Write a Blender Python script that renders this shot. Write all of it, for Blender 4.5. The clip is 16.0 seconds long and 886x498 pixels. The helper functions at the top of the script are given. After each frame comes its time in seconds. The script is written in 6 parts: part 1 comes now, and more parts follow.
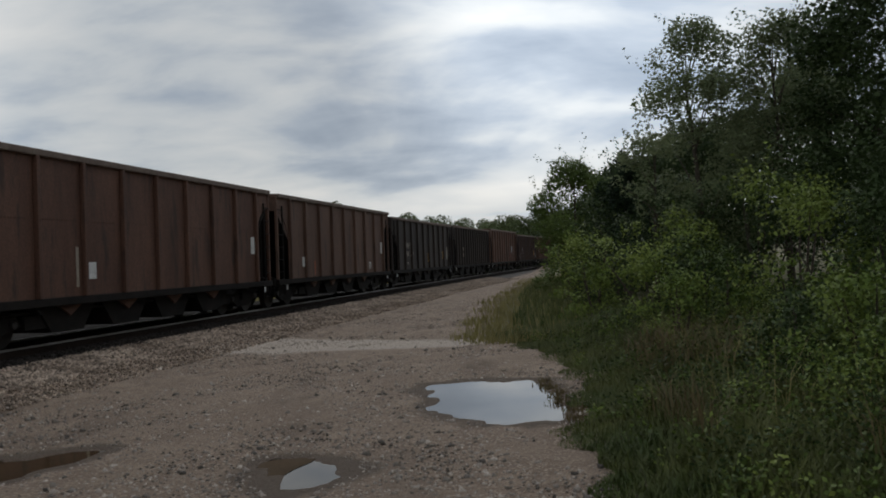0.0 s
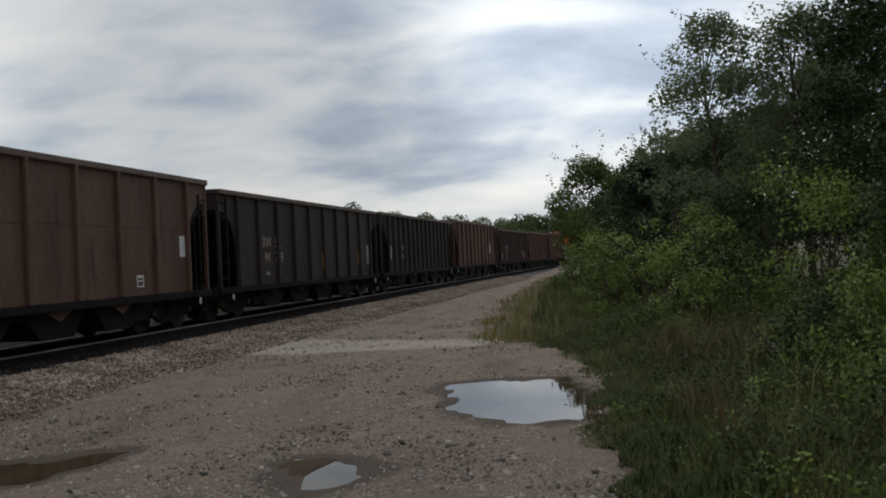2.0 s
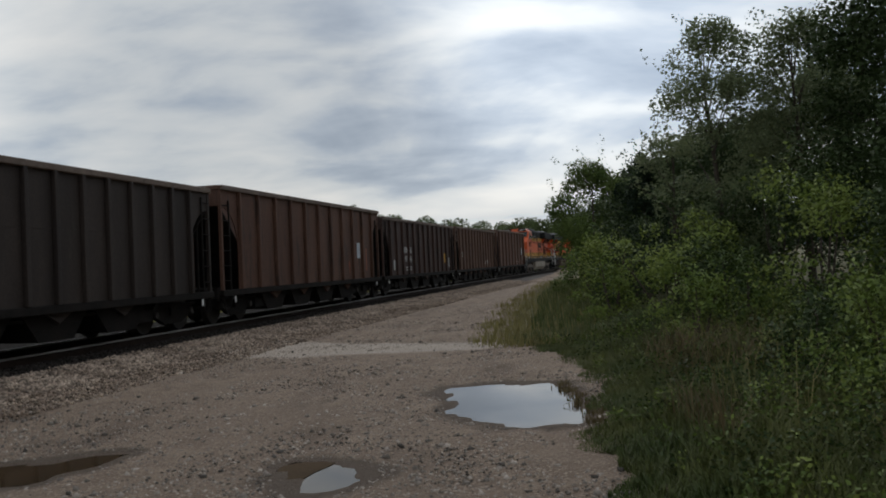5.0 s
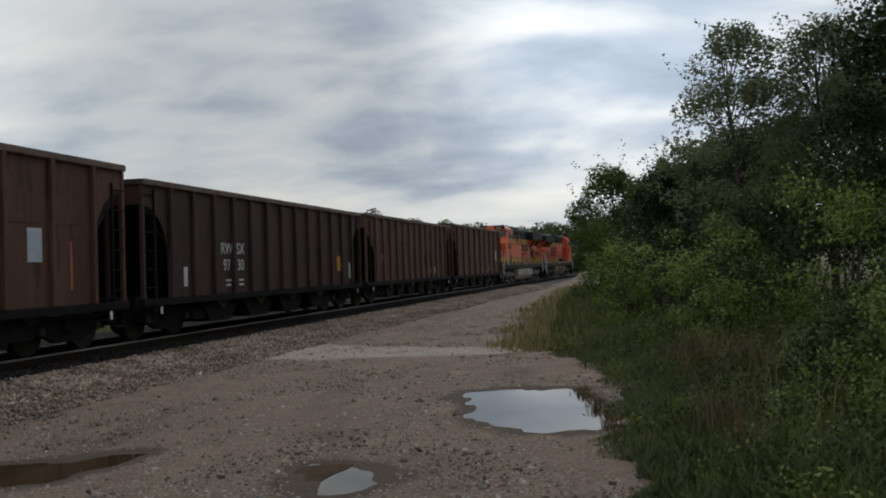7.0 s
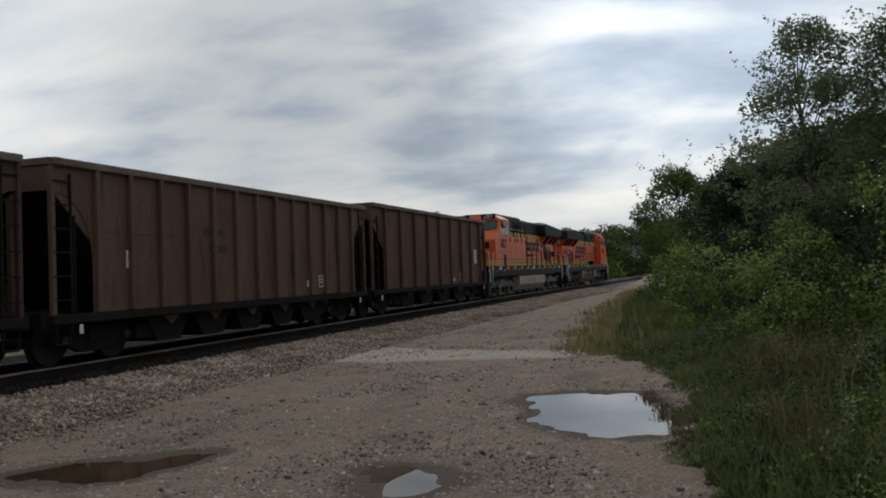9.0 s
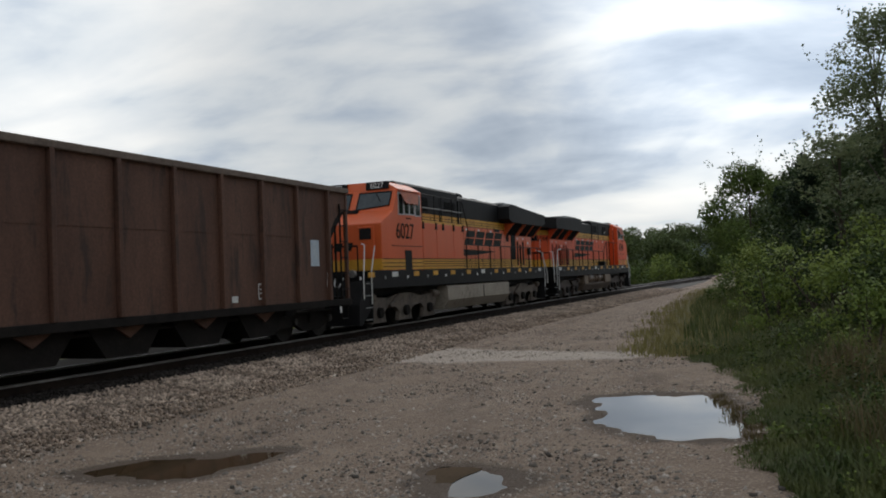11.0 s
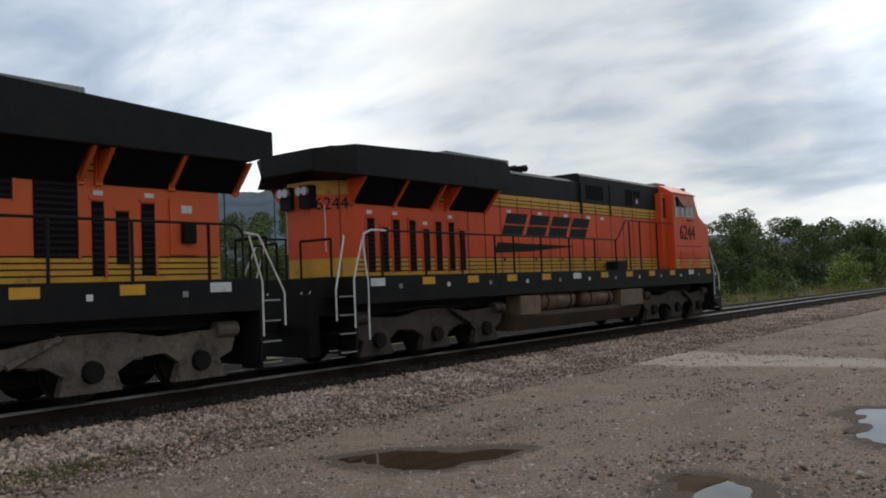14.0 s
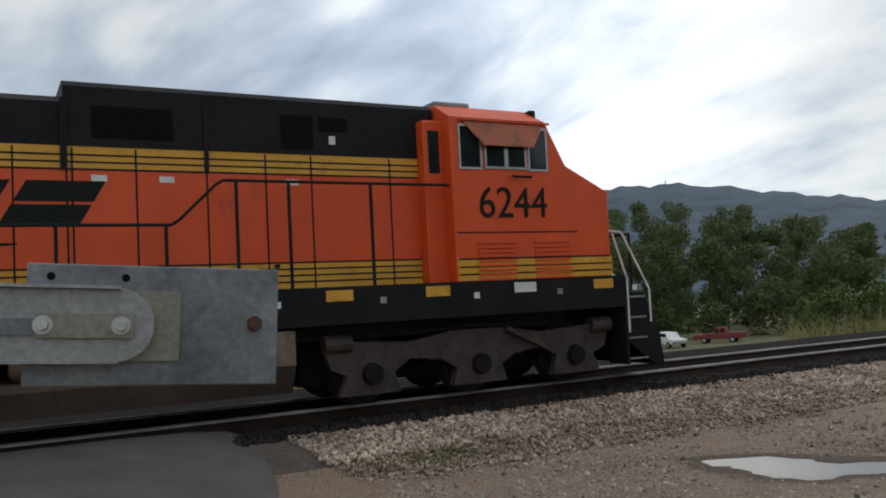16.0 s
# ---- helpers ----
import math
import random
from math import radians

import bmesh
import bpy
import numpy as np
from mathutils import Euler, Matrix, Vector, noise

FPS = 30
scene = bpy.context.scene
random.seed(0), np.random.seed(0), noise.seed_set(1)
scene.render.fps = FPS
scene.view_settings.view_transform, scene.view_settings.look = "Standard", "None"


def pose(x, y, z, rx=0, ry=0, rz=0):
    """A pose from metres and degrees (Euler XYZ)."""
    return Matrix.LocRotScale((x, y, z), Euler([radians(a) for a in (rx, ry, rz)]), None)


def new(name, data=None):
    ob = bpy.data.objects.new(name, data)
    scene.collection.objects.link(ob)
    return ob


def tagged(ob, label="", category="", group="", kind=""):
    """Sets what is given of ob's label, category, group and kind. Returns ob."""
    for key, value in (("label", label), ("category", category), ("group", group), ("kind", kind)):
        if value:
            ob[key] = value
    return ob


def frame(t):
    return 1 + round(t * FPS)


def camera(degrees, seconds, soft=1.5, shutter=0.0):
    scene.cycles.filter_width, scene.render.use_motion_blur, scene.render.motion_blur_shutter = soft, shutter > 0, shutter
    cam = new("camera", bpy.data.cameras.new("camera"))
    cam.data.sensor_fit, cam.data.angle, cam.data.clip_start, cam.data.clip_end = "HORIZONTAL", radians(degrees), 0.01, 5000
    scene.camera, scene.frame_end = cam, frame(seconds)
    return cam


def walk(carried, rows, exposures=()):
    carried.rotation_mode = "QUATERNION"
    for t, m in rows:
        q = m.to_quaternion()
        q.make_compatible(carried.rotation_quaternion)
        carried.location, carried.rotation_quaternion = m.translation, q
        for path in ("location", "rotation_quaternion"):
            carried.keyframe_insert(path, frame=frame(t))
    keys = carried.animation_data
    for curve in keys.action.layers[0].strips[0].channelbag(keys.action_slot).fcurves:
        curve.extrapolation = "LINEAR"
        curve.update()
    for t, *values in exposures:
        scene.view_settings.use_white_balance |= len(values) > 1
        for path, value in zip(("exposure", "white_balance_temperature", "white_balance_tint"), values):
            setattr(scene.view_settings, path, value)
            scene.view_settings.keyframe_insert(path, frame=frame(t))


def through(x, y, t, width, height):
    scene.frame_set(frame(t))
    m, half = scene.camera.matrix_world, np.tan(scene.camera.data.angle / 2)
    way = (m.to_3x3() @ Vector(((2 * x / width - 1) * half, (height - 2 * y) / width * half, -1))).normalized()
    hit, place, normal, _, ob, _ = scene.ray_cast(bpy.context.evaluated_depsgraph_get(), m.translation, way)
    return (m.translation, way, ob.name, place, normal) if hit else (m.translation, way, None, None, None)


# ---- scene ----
# ---------- camera ----------
EYE_Z = 1.65          # eye above the gravel lot
RAIL_Z = 0.50         # rail head above the lot
cam = camera(55.44, 16.0, soft=1.9)
PATH = [
    (0.0, -0.83, 1.01, 3.77), (0.5, -0.35, 1.02, 3.84), (1.0, 0.14, 1.03, 3.98), (1.5, 0.39, 1.04, 4.26),
    (2.0, 0.40, 1.07, 4.40), (2.5, 0.34, 1.16, 4.44), (3.0, 0.26, 1.21, 4.43), (3.5, 0.17, 1.17, 4.35),
    (6.0, 0.91, 1.55, 3.66), (6.5, 1.37, 1.66, 3.49), (7.0, 1.71, 1.66, 3.54), (7.5, 2.03, 1.46, 3.53),
    (8.0, 2.37, 1.58, 3.49), (8.5, 3.52, 1.58, 3.57), (9.0, 5.99, 2.14, 3.71), (11.5, 12.10, 2.63, 3.87),
    (12.0, 14.80, 2.88, 3.80), (12.5, 17.58, 3.00, 3.84), (13.0, 20.71, 3.17, 4.01), (13.5, 23.78, 3.49, 3.93),
    (14.0, 26.30, 3.54, 3.67), (14.5, 28.79, 3.40, 4.09), (15.0, 32.55, 3.33, 4.17), (15.3, 36.10, 3.36, 4.00),
    (15.5, 39.15, 3.50, 4.05), (15.6, 40.90, 3.60, 4.02), (16.0, 50.08, 4.90, 3.80),
]
walk(cam, [(t, pose(0, 0, EYE_Z, 90 + p, r, y)) for t, y, p, r in PATH],
     exposures=[(0.0, -0.61), (2.0, -0.53), (3.5, -0.42), (6.0, -0.59), (9.0, -0.54), (11.5, -0.30), (12.5, -0.24), (14.5, -0.14), (15.0, -0.33), (15.5, -0.11), (16.0, -0.04)])

# ---------- sky and sun ----------
SUN_YAW, SUN_EL = -5.0, 32.0      # degrees left of +y, and above the horizon
world = bpy.data.worlds.new("overcast_sky")
scene.world = world
world.use_nodes = True
wt = world.node_tree
wt.nodes.clear()


def wnode(kind, **kw):
    n = wt.nodes.new(kind)
    for k, v in kw.items():
        n.inputs[k].default_value = v
    return n


w_out = wt.nodes.new("ShaderNodeOutputWorld")
w_bg = wnode("ShaderNodeBackground", Strength=1.0)
w_sky = wt.nodes.new("ShaderNodeTexSky")
w_sky.sky_type = "NISHITA"
w_sky.sun_disc = False
w_sky.sun_elevation = radians(SUN_EL)
w_sky.sun_rotation = radians(-SUN_YAW)
w_tc = wt.nodes.new("ShaderNodeTexCoord")
w_sep = wt.nodes.new("ShaderNodeSeparateXYZ")
wt.links.new(w_tc.outputs["Generated"], w_sep.inputs[0])
# the direction laid out on a cloud deck: x / (z + 0.32), y / (z + 0.32)
w_h = wt.nodes.new("ShaderNodeMath"); w_h.operation = "ADD"; w_h.inputs[1].default_value = 0.32
wt.links.new(w_sep.outputs["Z"], w_h.inputs[0])
w_hm = wt.nodes.new("ShaderNodeMath"); w_hm.operation = "MAXIMUM"; w_hm.inputs[1].default_value = 0.03
wt.links.new(w_h.outputs[0], w_hm.inputs[0])
w_div = []
for ax in ("X", "Y"):
    d = wt.nodes.new("ShaderNodeMath"); d.operation = "DIVIDE"
    wt.links.new(w_sep.outputs[ax], d.inputs[0]); wt.links.new(w_hm.outputs[0], d.inputs[1])
    w_div.append(d)
w_comb = wt.nodes.new("ShaderNodeCombineXYZ")
wt.links.new(w_div[0].outputs[0], w_comb.inputs[0]); wt.links.new(w_div[1].outputs[0], w_comb.inputs[1])
w_map = wt.nodes.new("ShaderNodeMapping")
w_map.inputs["Rotation"].default_value = (0, 0, radians(-14))
w_map.inputs["Scale"].default_value = (0.74, 1.25, 1.0)
w_map.inputs["Location"].default_value = (3.1, 1.7, 0.0)
wt.links.new(w_comb.outputs[0], w_map.inputs[0])
w_n1 = wnode("ShaderNodeTexNoise", Scale=1.2, Detail=7.0, Roughness=0.52, Distortion=0.6)
w_n2 = wnode("ShaderNodeTexNoise", Scale=4.2, Detail=5.0, Roughness=0.5, Distortion=0.3)
wt.links.new(w_map.outputs[0], w_n1.inputs[0]); wt.links.new(w_map.outputs[0], w_n2.inputs[0])
w_mix = wt.nodes.new("ShaderNodeMix"); w_mix.data_type = "FLOAT"; w_mix.inputs[0].default_value = 0.34
wt.links.new(w_n1.outputs["Fac"], w_mix.inputs[2]); wt.links.new(w_n2.outputs["Fac"], w_mix.inputs[3])
w_ramp = wt.nodes.new("ShaderNodeValToRGB")
els = w_ramp.color_ramp.elements
els[0].position, els[0].color = 0.36, (0.29, 0.36, 0.46, 1)
els[1].position, els[1].color = 0.64, (0.88, 0.885, 0.87, 1)
e = els.new(0.45); e.color = (0.46, 0.53, 0.62, 1)
e = els.new(0.52); e.color = (0.67, 0.715, 0.75, 1)
wt.links.new(w_mix.outputs[0], w_ramp.inputs[0])
# the clouds are thinner, and brighter, towards the hidden sun
w_dot = wt.nodes.new("ShaderNodeVectorMath"); w_dot.operation = "DOT_PRODUCT"
w_dot.inputs[1].default_value = (-math.sin(radians(SUN_YAW)) * math.cos(radians(SUN_EL)),
                                 math.cos(radians(SUN_YAW)) * math.cos(radians(SUN_EL)), math.sin(radians(SUN_EL)))
wt.links.new(w_tc.outputs["Generated"], w_dot.inputs[0])
w_glow = wt.nodes.new("ShaderNodeMapRange")
w_glow.inputs["From Min"].default_value, w_glow.inputs["From Max"].default_value = 0.45, 1.0
w_glow.inputs["To Min"].default_value, w_glow.inputs["To Max"].default_value = 1.08, 1.5
wt.links.new(w_dot.outputs["Value"], w_glow.inputs["Value"])
w_scale = wt.nodes.new("ShaderNodeVectorMath"); w_scale.operation = "SCALE"
# a thick bank left of the sun, thin bright stretches below it and further round
w_last = w_glow.outputs[0]
for bank_yaw, bank_el, wide, gain in ((13, 13, 0.955, 0.80), (47, 17, 0.93, 1.25), (-12, 19, 0.95, 1.45)):
    dn = wt.nodes.new("ShaderNodeVectorMath"); dn.operation = "DOT_PRODUCT"
    dn.inputs[1].default_value = (-math.sin(radians(bank_yaw)) * math.cos(radians(bank_el)), math.cos(radians(bank_yaw)) * math.cos(radians(bank_el)), math.sin(radians(bank_el)))
    wt.links.new(w_tc.outputs["Generated"], dn.inputs[0])
    rn = wt.nodes.new("ShaderNodeMapRange"); rn.interpolation_type = "SMOOTHSTEP"
    rn.inputs["From Min"].default_value, rn.inputs["From Max"].default_value = wide, 1.0
    rn.inputs["To Min"].default_value, rn.inputs["To Max"].default_value = 1.0, gain
    wt.links.new(dn.outputs["Value"], rn.inputs["Value"])
    mn = wt.nodes.new("ShaderNodeMath"); mn.operation = "MULTIPLY"
    wt.links.new(w_last, mn.inputs[0]); wt.links.new(rn.outputs[0], mn.inputs[1])
    w_last = mn.outputs[0]
wt.links.new(w_ramp.outputs["Color"], w_scale.inputs[0]); wt.links.new(w_last, w_scale.inputs["Scale"])
w_sk = wt.nodes.new("ShaderNodeVectorMath"); w_sk.operation = "SCALE"; w_sk.inputs["Scale"].default_value = 0.06
wt.links.new(w_sky.outputs[0], w_sk.inputs[0])
w_add = wt.nodes.new("ShaderNodeMix"); w_add.data_type = "RGBA"; w_add.inputs[0].default_value = 0.9
wt.links.new(w_sk.outputs[0], w_add.inputs[6]); wt.links.new(w_scale.outputs[0], w_add.inputs[7])
wt.links.new(w_add.outputs[2], w_bg.inputs[0]); wt.links.new(w_bg.outputs[0], w_out.inputs[0])

sun = new("sun", bpy.data.lights.new("sun", "SUN"))
sun.data.energy, sun.data.angle, sun.data.color = 0.6, radians(25), (1.0, 0.96, 0.9)
_d = Vector((math.sin(radians(SUN_YAW)) * math.cos(radians(SUN_EL)), -math.cos(radians(SUN_YAW)) * math.cos(radians(SUN_EL)), -math.sin(radians(SUN_EL))))
sun.rotation_euler = _d.to_track_quat("-Z", "Y").to_euler()


# ---------- materials ----------
def mat(name, a, b, scale=4.0, rough=0.7, bump=0.15, fine=40.0, metal=0.0, spots=None, streak=None, island=False, piece=False, spec=0.5, grain=0.22, vary=0.28):
    """Two base colours mixed by a broad noise, with a fine grain, optional dark or rusty spots, and relief."""
    m = bpy.data.materials.new(name)
    m.use_nodes = True
    nt = m.node_tree
    p = nt.nodes["Principled BSDF"]
    tc = nt.nodes.new("ShaderNodeTexCoord")
    src = tc.outputs["Object"]
    if streak:
        mp = nt.nodes.new("ShaderNodeMapping"); mp.inputs["Scale"].default_value = streak
        nt.links.new(src, mp.inputs[0]); src2 = mp.outputs[0]
    else:
        src2 = src
    n1 = nt.nodes.new("ShaderNodeTexNoise"); n1.inputs["Scale"].default_value = scale; n1.inputs["Detail"].default_value = 6
    n1.inputs["Roughness"].default_value = 0.65
    nt.links.new(src2, n1.inputs[0])
    n2 = nt.nodes.new("ShaderNodeTexNoise"); n2.inputs["Scale"].default_value = fine; n2.inputs["Detail"].default_value = 4
    nt.links.new(src, n2.inputs[0])
    r = nt.nodes.new("ShaderNodeMapRange"); r.inputs["From Min"].default_value = 0.34; r.inputs["From Max"].default_value = 0.66
    nt.links.new(n1.outputs["Fac"], r.inputs["Value"])
    mx = nt.nodes.new("ShaderNodeMix"); mx.data_type = "RGBA"
    nt.links.new(r.outputs[0], mx.inputs[0])
    mx.inputs[6].default_value, mx.inputs[7].default_value = (*a, 1), (*b, 1)
    col = mx.outputs[2]
    g = nt.nodes.new("ShaderNodeMapRange"); g.inputs["From Min"].default_value = 0.25; g.inputs["From Max"].default_value = 0.75
    g.inputs["To Min"].default_value = 1 - grain; g.inputs["To Max"].default_value = 1 + grain
    nt.links.new(n2.outputs["Fac"], g.inputs["Value"])
    vm = nt.nodes.new("ShaderNodeVectorMath"); vm.operation = "SCALE"
    nt.links.new(col, vm.inputs[0]); nt.links.new(g.outputs[0], vm.inputs["Scale"])
    col = vm.outputs[0]
    if island or piece:
        if island:
            gi = nt.nodes.new("ShaderNodeNewGeometry"); rnd = gi.outputs["Random Per Island"]
        else:
            gi = nt.nodes.new("ShaderNodeObjectInfo"); rnd = gi.outputs["Random"]
        ir = nt.nodes.new("ShaderNodeMapRange"); ir.inputs["To Min"].default_value = 1 - vary; ir.inputs["To Max"].default_value = 1 + vary
        nt.links.new(rnd, ir.inputs["Value"])
        v2 = nt.nodes.new("ShaderNodeVectorMath"); v2.operation = "SCALE"
        nt.links.new(col, v2.inputs[0]); nt.links.new(ir.outputs[0], v2.inputs["Scale"]); col = v2.outputs[0]
    if spots:
        n3 = nt.nodes.new("ShaderNodeTexNoise"); n3.inputs["Scale"].default_value = spots[1]; n3.inputs["Detail"].default_value = 8
        n3.inputs["Roughness"].default_value = 0.7
        nt.links.new(src2, n3.inputs[0])
        sr = nt.nodes.new("ShaderNodeMapRange"); sr.inputs["From Min"].default_value = spots[2]; sr.inputs["From Max"].default_value = spots[2] + 0.12
        sr.inputs["To Max"].default_value = spots[3]
        nt.links.new(n3.outputs["Fac"], sr.inputs["Value"])
        m3 = nt.nodes.new("ShaderNodeMix"); m3.data_type = "RGBA"
        nt.links.new(sr.outputs[0], m3.inputs[0]); nt.links.new(col, m3.inputs[6]); m3.inputs[7].default_value = (*spots[0], 1)
        col = m3.outputs[2]
    nt.links.new(col, p.inputs["Base Color"])
    p.inputs["Roughness"].default_value, p.inputs["Metallic"].default_value = rough, metal
    p.inputs["Specular IOR Level"].default_value = spec
    if bump:
        bp = nt.nodes.new("ShaderNodeBump"); bp.inputs["Strength"].default_value = bump; bp.inputs["Distance"].default_value = 0.02
        nt.links.new(n2.outputs["Fac"], bp.inputs["Height"]); nt.links.new(bp.outputs[0], p.inputs["Normal"])
    return m


def leaf_mat(name, a, b, through=0.3):
    m = mat(name, a, b, scale=1.1, rough=0.6, bump=0.0, fine=3.0, island=True, spec=0.10, vary=0.16, grain=0.12)
    nt = m.node_tree
    p = nt.nodes["Principled BSDF"]
    out = nt.nodes["Material Output"]
    tr = nt.nodes.new("ShaderNodeBsdfTranslucent")
    nt.links.new(p.inputs["Base Color"].links[0].from_socket, tr.inputs["Color"])
    ms = nt.nodes.new("ShaderNodeMixShader"); ms.inputs[0].default_value = through
    nt.links.new(p.outputs[0], ms.inputs[1]); nt.links.new(tr.outputs[0], ms.inputs[2]); nt.links.new(ms.outputs[0], out.inputs[0])
    return m


GREY_GRIME = (0.05, 0.045, 0.04)
M_ORANGE = mat("orange_paint", (0.74, 0.084, 0.010), (0.62, 0.070, 0.009), 1.3, 0.5, 0.05, 30, spots=(GREY_GRIME, 2.2, 0.60, 0.5), streak=(1, 1, 0.35), grain=0.05)
M_ORANGE2 = mat("clean_orange_paint", (0.70, 0.118, 0.026), (0.62, 0.105, 0.024), 0.9, 0.42, 0.03, 30, spots=(GREY_GRIME, 1.8, 0.64, 0.35), streak=(1, 1, 0.35), grain=0.04)
M_YELLOW = mat("yellow_paint", (0.70, 0.36, 0.03), (0.58, 0.28, 0.025), 2, 0.5, 0.05, 30, spots=(GREY_GRIME, 3, 0.58, 0.6), grain=0.06)
M_BLACKP = mat("black_paint", (0.009, 0.009, 0.010), (0.017, 0.016, 0.016), 1.5, 0.6, 0.08, 25, spec=0.16)
M_LETTER = mat("dark_green_lettering", (0.008, 0.011, 0.009), (0.013, 0.016, 0.013), 3, 0.6, 0.02, spec=0.15)
M_GRILLE = mat("dark_grille", (0.005, 0.005, 0.006), (0.009, 0.008, 0.008), 20, 0.8, 0.4, 90, spec=0.08)
M_TANK = mat("grey_beige_tank_paint", (0.36, 0.31, 0.25), (0.28, 0.24, 0.19), 1.2, 0.5, 0.08, 22, spots=((0.08, 0.06, 0.05), 2.5, 0.56, 0.7))
M_DUSTYTANK = mat("dusty_dark_tank_paint", (0.095, 0.062, 0.043), (0.055, 0.038, 0.028), 1.2, 0.65, 0.1, 22, spots=((0.03, 0.025, 0.022), 2.5, 0.56, 0.7))
M_AIRTANK = mat("rusty_air_tank_steel", (0.19, 0.125, 0.082), (0.12, 0.075, 0.05), 2.5, 0.36, 0.1, 30, spots=((0.07, 0.045, 0.03), 4, 0.55, 0.7))
M_TRUCK = mat("dusty_truck_casting", (0.17, 0.135, 0.105), (0.09, 0.072, 0.06), 2.2, 0.75, 0.3, 25, spots=((0.03, 0.026, 0.024), 4, 0.52, 0.8))
M_TRUCKB = mat("grimy_brown_truck_casting", (0.075, 0.052, 0.043), (0.040, 0.029, 0.025), 2.2, 0.7, 0.3, 25, spots=((0.016, 0.013, 0.012), 4, 0.52, 0.8))
M_TRUCKD = mat("oily_truck_casting", (0.020, 0.016, 0.014), (0.010, 0.009, 0.008), 2.2, 0.8, 0.3, 25, spec=0.15)
M_STEEL = mat("worn_wheel_steel", (0.03, 0.024, 0.02), (0.018, 0.015, 0.013), 5, 0.6, 0.15, 40, metal=0.2)
M_WHITE = mat("white_paint", (0.72, 0.72, 0.70), (0.6, 0.6, 0.58), 4, 0.5, 0.05, 40, spots=((0.3, 0.27, 0.23), 6, 0.58, 0.6))
M_BLUEWHITE = mat("pale_blue_white_paint", (0.42, 0.50, 0.58), (0.52, 0.57, 0.60), 5, 0.5, 0.05, 40)
M_ROOFGREY = mat("dusty_grey_roof", (0.30, 0.30, 0.29), (0.20, 0.20, 0.20), 2, 0.6, 0.1, 30)
M_BROWN_A = mat("brown_hopper_paint", (0.0844, 0.0385, 0.0239), (0.1286, 0.0625, 0.0395), 1.1, 0.75, 0.2, 18, spots=((0.035, 0.021, 0.016), 2.5, 0.52, 0.8), streak=(1.5, 1, 0.28))
M_BROWN_B = mat("grey_brown_hopper_paint", (0.0964, 0.0505, 0.0339), (0.1360, 0.0763, 0.0523), 1.1, 0.75, 0.2, 18, spots=((0.04, 0.025, 0.019), 2.5, 0.54, 0.75), streak=(1.5, 1, 0.28))
M_MAROON = mat("dark_maroon_hopper_paint", (0.0413, 0.0212, 0.0166), (0.0689, 0.0339, 0.0248), 1.1, 0.7, 0.2, 18, spots=((0.02, 0.014, 0.012), 2.5, 0.52, 0.8), streak=(1.5, 1, 0.28))
M_BLACKCAR = mat("sooty_black_hopper_paint", (0.023, 0.016, 0.013), (0.040, 0.028, 0.022), 1.1, 0.75, 0.2, 18, spots=((0.06, 0.05, 0.042), 3, 0.60, 0.5), streak=(1.5, 1, 0.28))
M_CHORD = mat("dusty_hopper_top_steel", (0.19, 0.145, 0.115), (0.12, 0.085, 0.066), 1.6, 0.8, 0.2, 18, spots=((0.06, 0.042, 0.033), 3, 0.56, 0.7))
M_AWNING = mat("faded_orange_awning", (0.44, 0.11, 0.045), (0.32, 0.09, 0.045), 3, 0.6, 0.1, 30, spots=(GREY_GRIME, 3, 0.56, 0.6))
M_TANKBOX = mat("rusty_brown_tank_box", (0.22, 0.16, 0.105), (0.13, 0.09, 0.06), 2.0, 0.6, 0.15, 24, spots=((0.05, 0.035, 0.025), 3, 0.55, 0.7))
M_COAL = mat("coal", (0.012, 0.012, 0.013), (0.025, 0.025, 0.026), 6, 0.55, 0.8, 14)
M_DARKGLASS = mat("tinted_cab_glass", (0.012, 0.018, 0.02), (0.02, 0.026, 0.028), 3, 0.06, 0.0)
M_GLASS = mat("windshield_glass", (0.03, 0.04, 0.045), (0.05, 0.06, 0.065), 2, 0.04, 0.0)
M_CHROME = mat("window_frame_metal", (0.5, 0.5, 0.48), (0.38, 0.38, 0.37), 5, 0.35, 0.03, 40, metal=0.6)
M_RAIL = mat("polished_rail_steel", (0.26, 0.24, 0.225), (0.16, 0.14, 0.125), 3, 0.5, 0.05, 60, metal=0.7)
M_RAILWEB = mat("rusty_rail_web", (0.030, 0.020, 0.015), (0.020, 0.014, 0.011), 4, 0.8, 0.3, 40, spec=0.1)
M_TIE = mat("creosoted_wooden_tie", (0.030, 0.024, 0.020), (0.055, 0.045, 0.038), 3, 0.85, 0.5, 22, piece=True, spec=0.08)
# near black: the shade under the train is put into the oily ballast's colour
M_BALLAST = mat("oily_ballast_painted_shade", (0.012, 0.010, 0.009), (0.022, 0.018, 0.015), 2.0, 0.95, 0.8, 16, spots=((0.012, 0.010, 0.009), 1.2, 0.54, 0.6), spec=0.04)
M_SHOULDER = mat("grey_brown_ballast", (0.06, 0.048, 0.04), (0.10, 0.082, 0.069), 2.0, 0.9, 0.8, 16, spots=((0.07, 0.055, 0.045), 1.2, 0.56, 0.6))
M_STONE = mat("crushed_stone", (0.17, 0.122, 0.090), (0.43, 0.335, 0.26), 1.0, 0.9, 0.3, 30, island=True, vary=0.7)
# stone colour holds the train's shade as well as oil
M_OILSHADE = mat("oily_stone_painted_shade", (0.020, 0.017, 0.015), (0.038, 0.031, 0.027), 1.0, 0.9, 0.3, 30, island=True, spec=0.1, vary=0.45)
